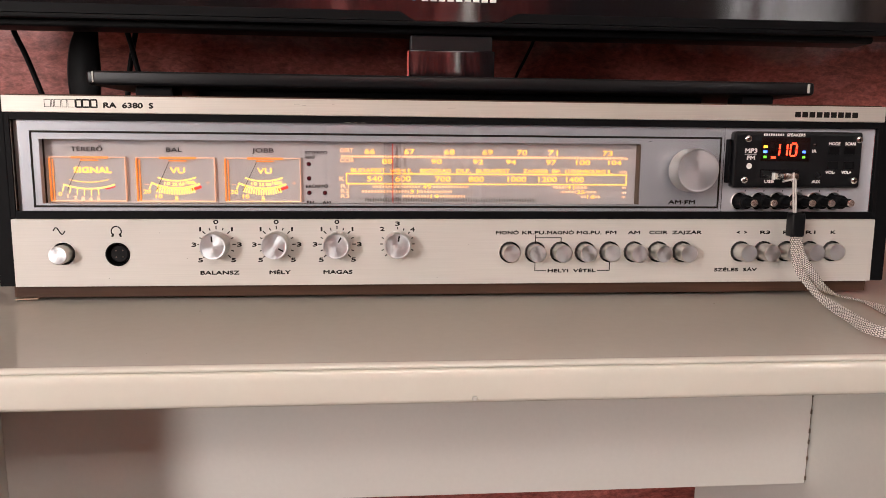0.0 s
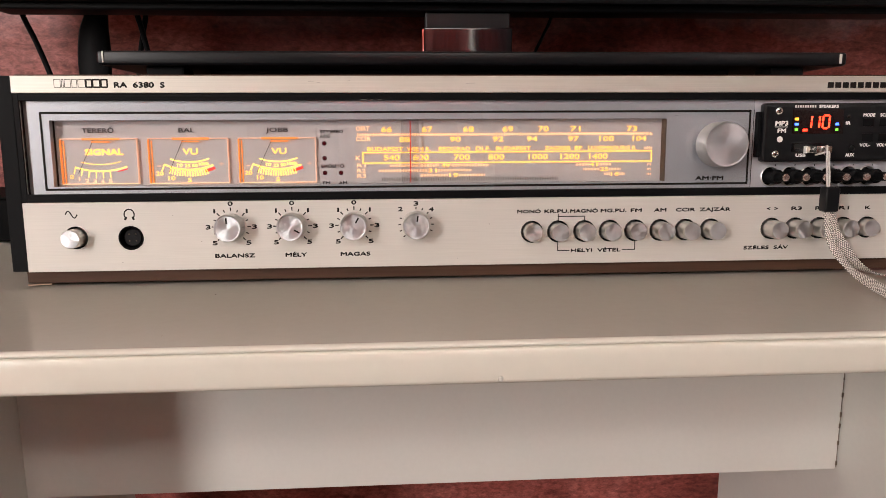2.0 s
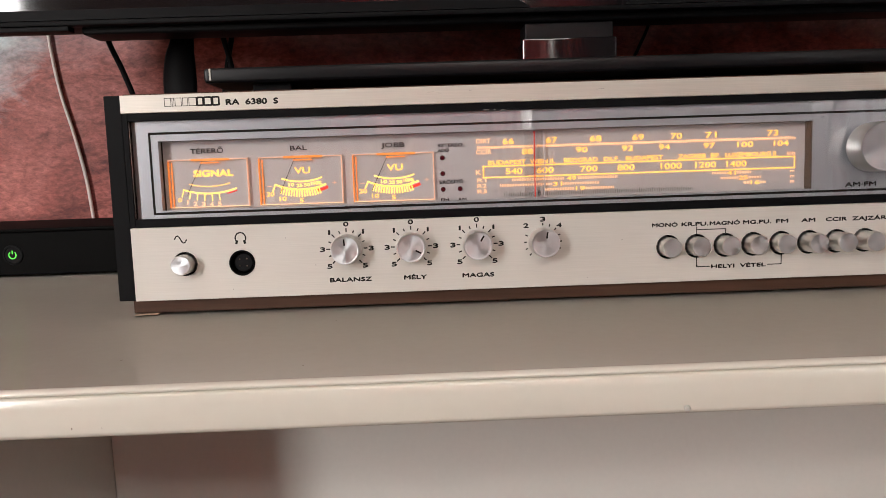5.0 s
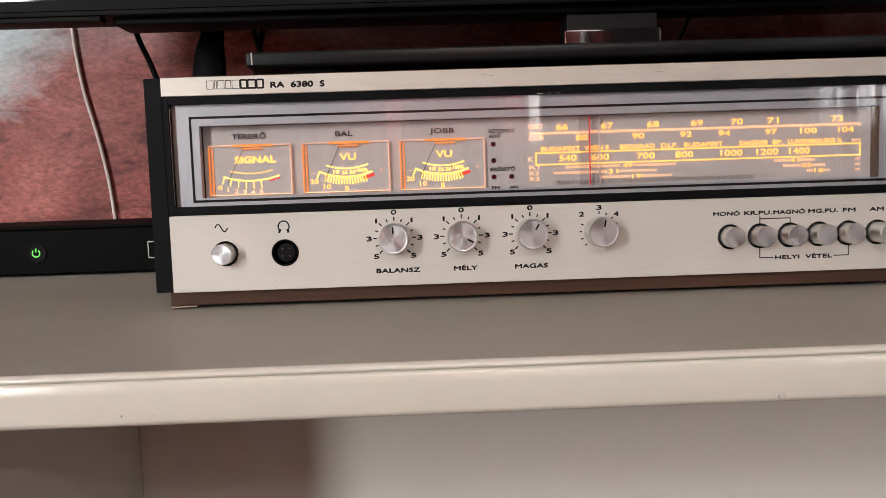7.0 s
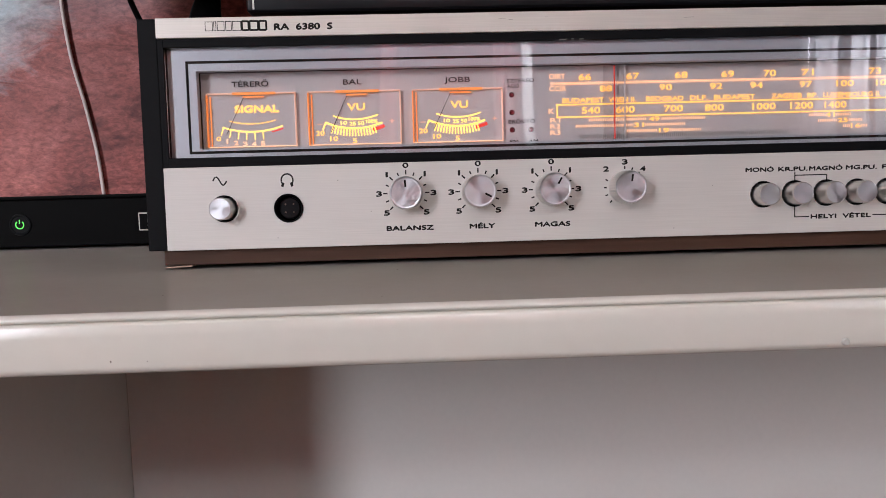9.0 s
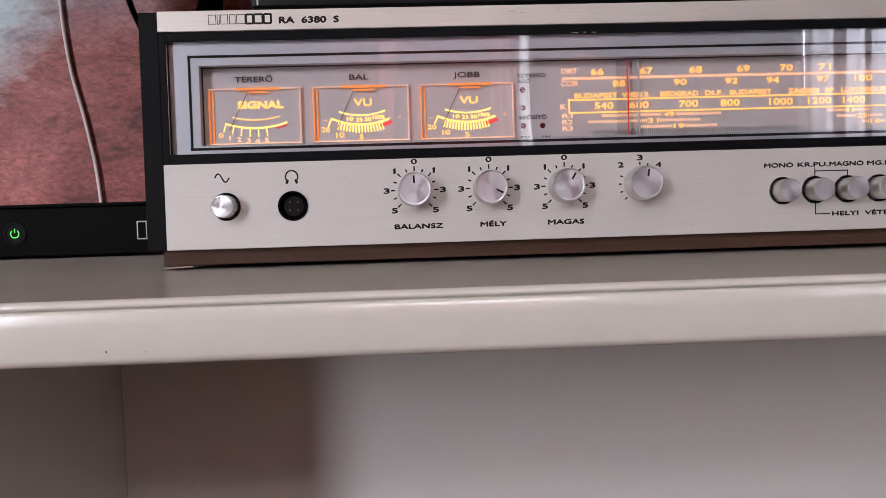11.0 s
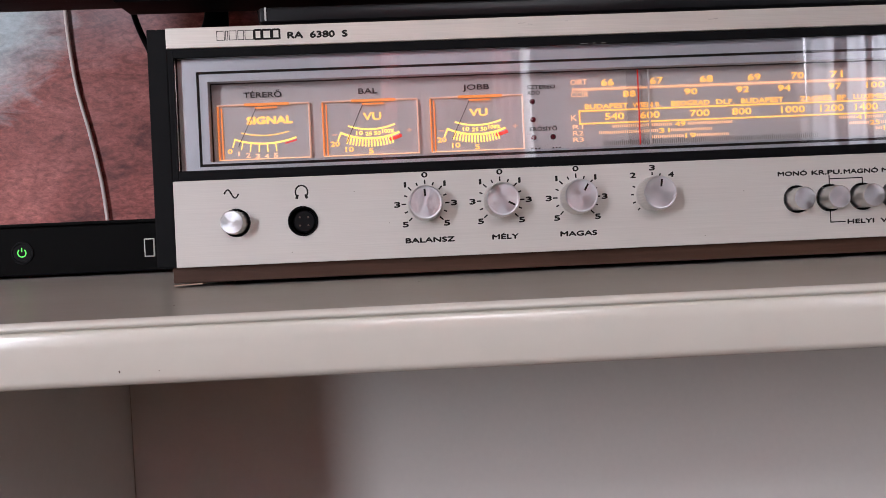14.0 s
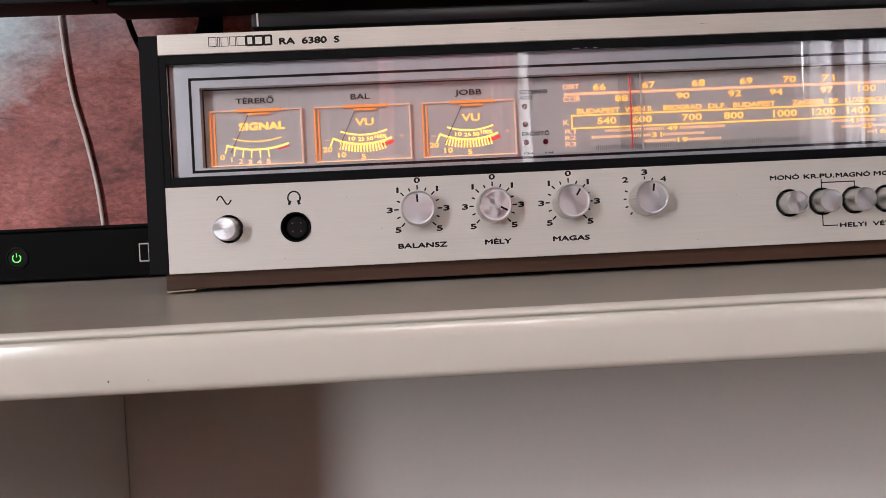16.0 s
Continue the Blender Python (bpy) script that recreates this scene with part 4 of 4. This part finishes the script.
for ch, x in (("1", 484.4), ("1", 489.6), ("0", 496.0)):
    digit(ch, x, 87.0, 4.2, 8.0)
for x, z, w, mat in ((476.8, 85.6, 2.6, LED_BLUE), (476.8, 82.2, 2.2, LED_GREEN), (503.4, 85.6, 2.4, LED_BLUE), (503.4, 82.2, 2.0, LED_GREEN), (476.8, 88.8, 2.6, LED_YELLOW), (482.6, 81.9, 3.2, LED_RED)):
    part("segment", stroke(x - w / 2, z, x + w / 2, z, 1.6, MY - 0.15), mat, display, "lit coloured segment")
letters("MP3", 463.2, 471.2, 86.2, 2.7, MY - 0.02, TEXT_WHITE, module), letters("FM", 464.8, 470, 81.6, 2.5, MY - 0.02, TEXT_WHITE, module)
part("rule", stroke(463, 83.9, 471.4, 83.9, 0.35, MY - 0.02), TEXT_WHITE, module)
part("oval_mark", lathe([(1.9, MY - 0.02), (0, MY - 0.03)], 24), TEXT_WHITE, module, at=(0.4665, 0, 0.0762))
for text, a, b, z in (("IR", 509.2, 512, 86.2), ("MODE", 520.4, 528, 91.2), ("SCAN", 531.6, 538.6, 91.2), ("VOL-", 519.4, 526, 72.4), ("VOL+", 530.6, 537.2, 72.4), ("USB", 477.6, 484, 66.2), ("AUX", 510.4, 516, 66.2), ("TF", 495.5, 498.8, 67.2)):
    letters(text, a, b, z, 1.9, MY - 0.02, TEXT_WHITE, module)
for x in (524, 535):
    for z in (86.6, 77):
        part("button", mmblock(x - 3.6, x + 3.6, MY - 0.35, MY + 0.3, z - 2.6, z + 2.6, 0.5), BLACK, module)
part("infrared_eye", lathe([(0, MY - 0.5), (0.9, MY - 0.3), (1.2, MY)], 16), SMOKE, module, smooth=40, at=(0.5108, 0, 0.0902))
part("aux_socket", lathe([(2.2, MY - 0.25), (2.0, MY - 0.3), (1.7, MY + 0.02), (0, MY + 0.02)], 24), GLOSS, module, smooth=30, at=(0.5142, 0, 0.0702))
part("usb_port", mmblock(474.4, 501, MY - 0.2, MY + 0.2, 68.3, 74.0, 0.3), GLOSS, module)
part("usb_tongue", mmblock(476, 488, MY - 0.4, MY + 0.1, 70.2, 73.0, 0.2), SATIN, module)

# ---- the memory stick with its strap ----
stick = thing("memory_stick", pose(0, 0, 0.761, -LEAN), "small steel memory stick with a woven grey wrist strap", "memory stick")
part("body", mmblock(483.5, 493.5, -15.5, -3.3, 69.0, 73.2, 0.6), STEEL, stick, smooth=30)
part("shell_edge", mmblock(482.2, 483.4, -6, -3.3, 68.8, 73.4, 0.3), TEXT_WHITE, stick)
INV = pose(0, 0, 0.761, -LEAN).inverted()


def local(points):
    return [INV @ Vector(p) for p in points]


part("cord", tube(local([(0.4915, -0.008, 0.8330), (0.4905, -0.0130, 0.8345), (0.4885, -0.0165, 0.8335), (0.4875, -0.0185, 0.828), (0.4878, -0.0195, 0.818), (0.4885, -0.0200, 0.8085)]), 0.0006, 8), CORD, stick, "thin grey cord", 60)
part("cord", tube(local([(0.4855, -0.0100, 0.8290), (0.4862, -0.0145, 0.8300), (0.4890, -0.0175, 0.8310), (0.4888, -0.0190, 0.826), (0.4892, -0.0198, 0.818), (0.4896, -0.0203, 0.8085)]), 0.0006, 8), CORD, stick, "thin grey cord", 60)
bm = block(0.4860, 0.4950, -0.0238, -0.0158, 0.7945, 0.8100, 0.0018, 3)
for v in bm.verts:
    v.co = INV @ v.co
part("clip", bm, SATIN, stick, "black plastic strap clip", 30)
strap_pts = [(0.4900, -0.0203, 0.797), (0.4913, -0.0212, 0.783), (0.4935, -0.0255, 0.7715), (0.4975, -0.0370, 0.7608), (0.4980, -0.0530, 0.7566), (0.4940, -0.0740, 0.7556),
             (0.4895, -0.0930, 0.7553), (0.4898, -0.1040, 0.7553), (0.4975, -0.1085, 0.7553), (0.5090, -0.1040, 0.7553), (0.5205, -0.0870, 0.7553), (0.5290, -0.0640, 0.7545),
             (0.5365, -0.0390, 0.7530), (0.5365, -0.0200, 0.7528), (0.5265, -0.0165, 0.7545), (0.5140, -0.0190, 0.7600), (0.5035, -0.0225, 0.7690), (0.4950, -0.0212, 0.783), (0.4918, -0.0200, 0.797)]
W4 = 0.0029
strap_wid = [(W4, 0, 0), (W4, 0, 0), (W4, 0, 0.0004), (W4 * 0.95, 0.001, 0.0008), (W4 * 0.85, 0, 0.0020), (W4 * 0.55, 0, 0.0028),
             (0.0015, 0, 0.0031), (0.0005, 0.0005, 0.0030), (0, 0.0005, 0.0030), (0, 0, 0.0030), (0.0008, -0.0003, 0.0032), (0.0020, -0.0006, 0.0026),
             (0.0028, -0.0016, 0.0008), (0.0004, -0.0029, 0.0003), (-0.0004, -0.0029, 0.0004), (0.0004, -0.0026, 0.0020), (0.0026, -0.0012, 0.0018), (W4, 0, 0.0005), (W4, 0, 0)]
part("strap", ribbon(local(strap_pts), [INV.to_3x3() @ Vector(w) for w in strap_wid], 0.0011), WEAVE, stick, "woven silver-grey strap in a loop", 60)


# ---- the television on the receiver ----
tv = thing("television", pose(0, 0, 0), "black flat television standing on top of the receiver", "television")
bm = block(0.0390, 0.5260, 0.028, 0.200, 0.8865, 0.8955, 0.0030, 3)
part("stand_plate", bm, SATIN, tv, "glossy black glass stand plate", 30)
# pale slivers that paint the highlight on the plate's front corners
part("tip_highlight", block(0.0428, 0.0437, 0.0274, 0.0279, 0.8880, 0.8948), GREY_PRINT, tv)
part("tip_highlight", block(0.5200, 0.5216, 0.0274, 0.0279, 0.8880, 0.8942), GREY_PRINT, tv)
for x0, x1 in ((0.066, 0.090), (0.478, 0.501)):
    for y in (0.036, 0.17):
        part("stand_foot", block(x0, x1, y, y + 0.022, 0.8792, 0.8863, 0.0015), BLACK, tv)
part("stand_core", block(0.10, 0.46, 0.06, 0.19, 0.8800, 0.8863, 0.001), BLACK, tv)
part("neck_foot", block(0.2475, 0.3180, 0.137, 0.175, 0.8957, 0.9260, 0.0015, 3), GLOSS, tv, "glossy black foot of the neck", 30)
part("neck_edge", block(0.2464, 0.2474, 0.1372, 0.140, 0.8960, 0.9250), CHROME, tv)
part("neck", block(0.2490, 0.3165, 0.142, 0.170, 0.9261, 0.9383, 0.001), SATIN, tv)
part("end_lip", block(-0.209, -0.087, 0.1285, 0.1378, 0.9395, 0.9430, 0.0008), BLACK, tv)
part("lower_housing", block(-0.083, 0.645, 0.1385, 0.168, 0.9385, 0.9450, 0.0028, 3), BLACK, tv, "black lower edge of the housing", 30)
part("housing", block(-0.209, 0.780, 0.1385, 0.176, 0.9452, 1.505, 0.006, 3), BLACK, tv, "black plastic back housing", 30)
bm = block(-0.209, 0.780, 0.128, 0.138, 0.9432, 0.9470, 0.0015)
block(-0.209, -0.196, 0.128, 0.138, 0.9545, 1.505, 0.002, 2, bm), block(0.767, 0.780, 0.128, 0.138, 0.9545, 1.505, 0.002, 2, bm), block(-0.1958, 0.7668, 0.128, 0.138, 1.492, 1.505, 0.002, 2, bm)
for a, b, lean in ((-0.209, 0.240, 0.012), (0.334, 0.780, -0.014)):
    # the lower bezel, lower in its middle where the maker's plate sits
    foot = [bm.verts.new((x, y, z)) for y in (0.128, 0.138) for x, z in ((a + min(lean, 0), 0.9471), (b + max(lean, 0), 0.9471), (b, 0.9542), (a, 0.9542))]
    for q in ((0, 1, 2, 3), (7, 6, 5, 4), (0, 4, 5, 1), (1, 5, 6, 2), (2, 6, 7, 3), (3, 7, 4, 0)):
        bm.faces.new([foot[k] for k in q])
part("bezel", bm, BLACK, tv, "black bezel, notched in the middle of its lower edge", 30)
part("screen", block(-0.1955, 0.7665, 0.1305, 0.1375, 0.9475, 1.4915), GLOSS, tv, "dark glossy screen, switched off")
part("maker_dot", lathe([(3.2, -0.2), (0, -0.3)], 24), BLUE_DOT, tv, at=(0.2510, 0.1303, 0.9660))
bars(257.5, 319, 965.4, 5.6, 9, 130.2, TEXT_WHITE, tv, 0.74)


# ---- what stands and hangs behind ----
stb = thing("set_top_box", pose(0, 0, 0.7510), "low black set-top box with a green power light on the desk", "set-top box")
part("case", block(-0.42, -0.03, 0.185, 0.300, 0.0020, 0.0385, 0.0025, 3), MATT, stb, "black plastic case", 30)
part("lid", block(-0.421, -0.029, 0.184, 0.301, 0.0387, 0.0412, 0.001), MATT, stb)
for x in (-0.40, -0.07):
    for y in (0.2, 0.27):
        part("foot", block(x, x + 0.02, y, y + 0.015, 0, 0.0019, 0.0006), BLACK, stb)
btn = part("power_button", lathe([(8.6, 0.2), (8.2, -0.8), (7.2, -0.9), (6.6, -0.3), (0, -0.2)], 36), BLACK, stb, "round black power button", 30, at=(-0.1785, 0.1849, 0.0195))
bm = arc(0, 0, 3.0, -140, 140, 0.8, -1.0, 24)
stroke(0, 0.8, 0, 3.8, 0.8, -1.0, bm)
part("power_light", bm, GREEN_RING, btn, "green lit power sign")
port = part("side_port", block(-0.0885, -0.0805, 0.1843, 0.1855, 0.0125, 0.0265, 0.0008), GREY_PRINT, stb, "grey framed upright port")
part("port_hole", block(-0.0874, -0.0816, 0.1839, 0.1843, 0.0135, 0.0255), MATT, port)

band = [(-0.0320, 0.212, 1.0), (-0.0330, 0.212, 0.952), (-0.0365, 0.212, 0.930), (-0.0380, 0.212, 0.905), (-0.0380, 0.212, 0.870), (-0.036, 0.215, 0.80), (-0.034, 0.215, 0.755)]
bandw = [(0.0075, 0, 0), (0.0090, 0, 0), (0.0125, 0, 0), (0.0138, 0, 0), (0.0115, 0, 0), (0.010, 0, 0), (0.010, 0, 0)]
tagged(part("cable_sleeve", ribbon(band, bandw, 0.008), BLACK, smooth=60), "wide black cable sleeve running down behind the receiver", "cable sleeve")
KB = "thin black cable hanging behind the television"
for pts in ([(-0.104, 0.208, 1.0), (-0.0965, 0.211, 0.952), (-0.086, 0.212, 0.923), (-0.076, 0.212, 0.893), (-0.062, 0.215, 0.84), (-0.056, 0.22, 0.755)],
            [(0.0000, 0.205, 1.0), (0.0020, 0.205, 0.955), (0.0062, 0.207, 0.932), (0.0105, 0.208, 0.910), (0.018, 0.21, 0.880), (0.03, 0.262, 0.82), (0.03, 0.275, 0.755)],
            [(0.0105, 0.215, 1.0), (0.0085, 0.215, 0.955), (0.0040, 0.215, 0.932), (-0.0002, 0.215, 0.910), (-0.004, 0.216, 0.880), (-0.010, 0.225, 0.82), (-0.012, 0.24, 0.755)],
            [(0.3720, 0.208, 1.0), (0.3665, 0.21, 0.952), (0.3580, 0.211, 0.930), (0.3490, 0.212, 0.910), (0.345, 0.215, 0.88), (0.35, 0.265, 0.82), (0.35, 0.275, 0.755)]):
    tagged(part("black_cable", tube(pts, 0.0023 if pts[0][0] < 0.3 else 0.0014), BLACK, smooth=60), KB, "cable", "hanging cables")
tagged(part("white_cable", tube([(-0.208, 0.3265, 1.055), (-0.206, 0.3265, 0.994), (-0.2035, 0.3265, 0.957), (-0.1985, 0.3265, 0.919), (-0.189, 0.3265, 0.877), (-0.1815, 0.3265, 0.835), (-0.178, 0.3265, 0.800), (-0.1768, 0.3265, 0.775), (-0.176, 0.3265, 0.7545)], 0.0017), CABLE_WHITE, smooth=60),
       "thin grey-white cable hanging down the wallpaper", "cable", "hanging cables")
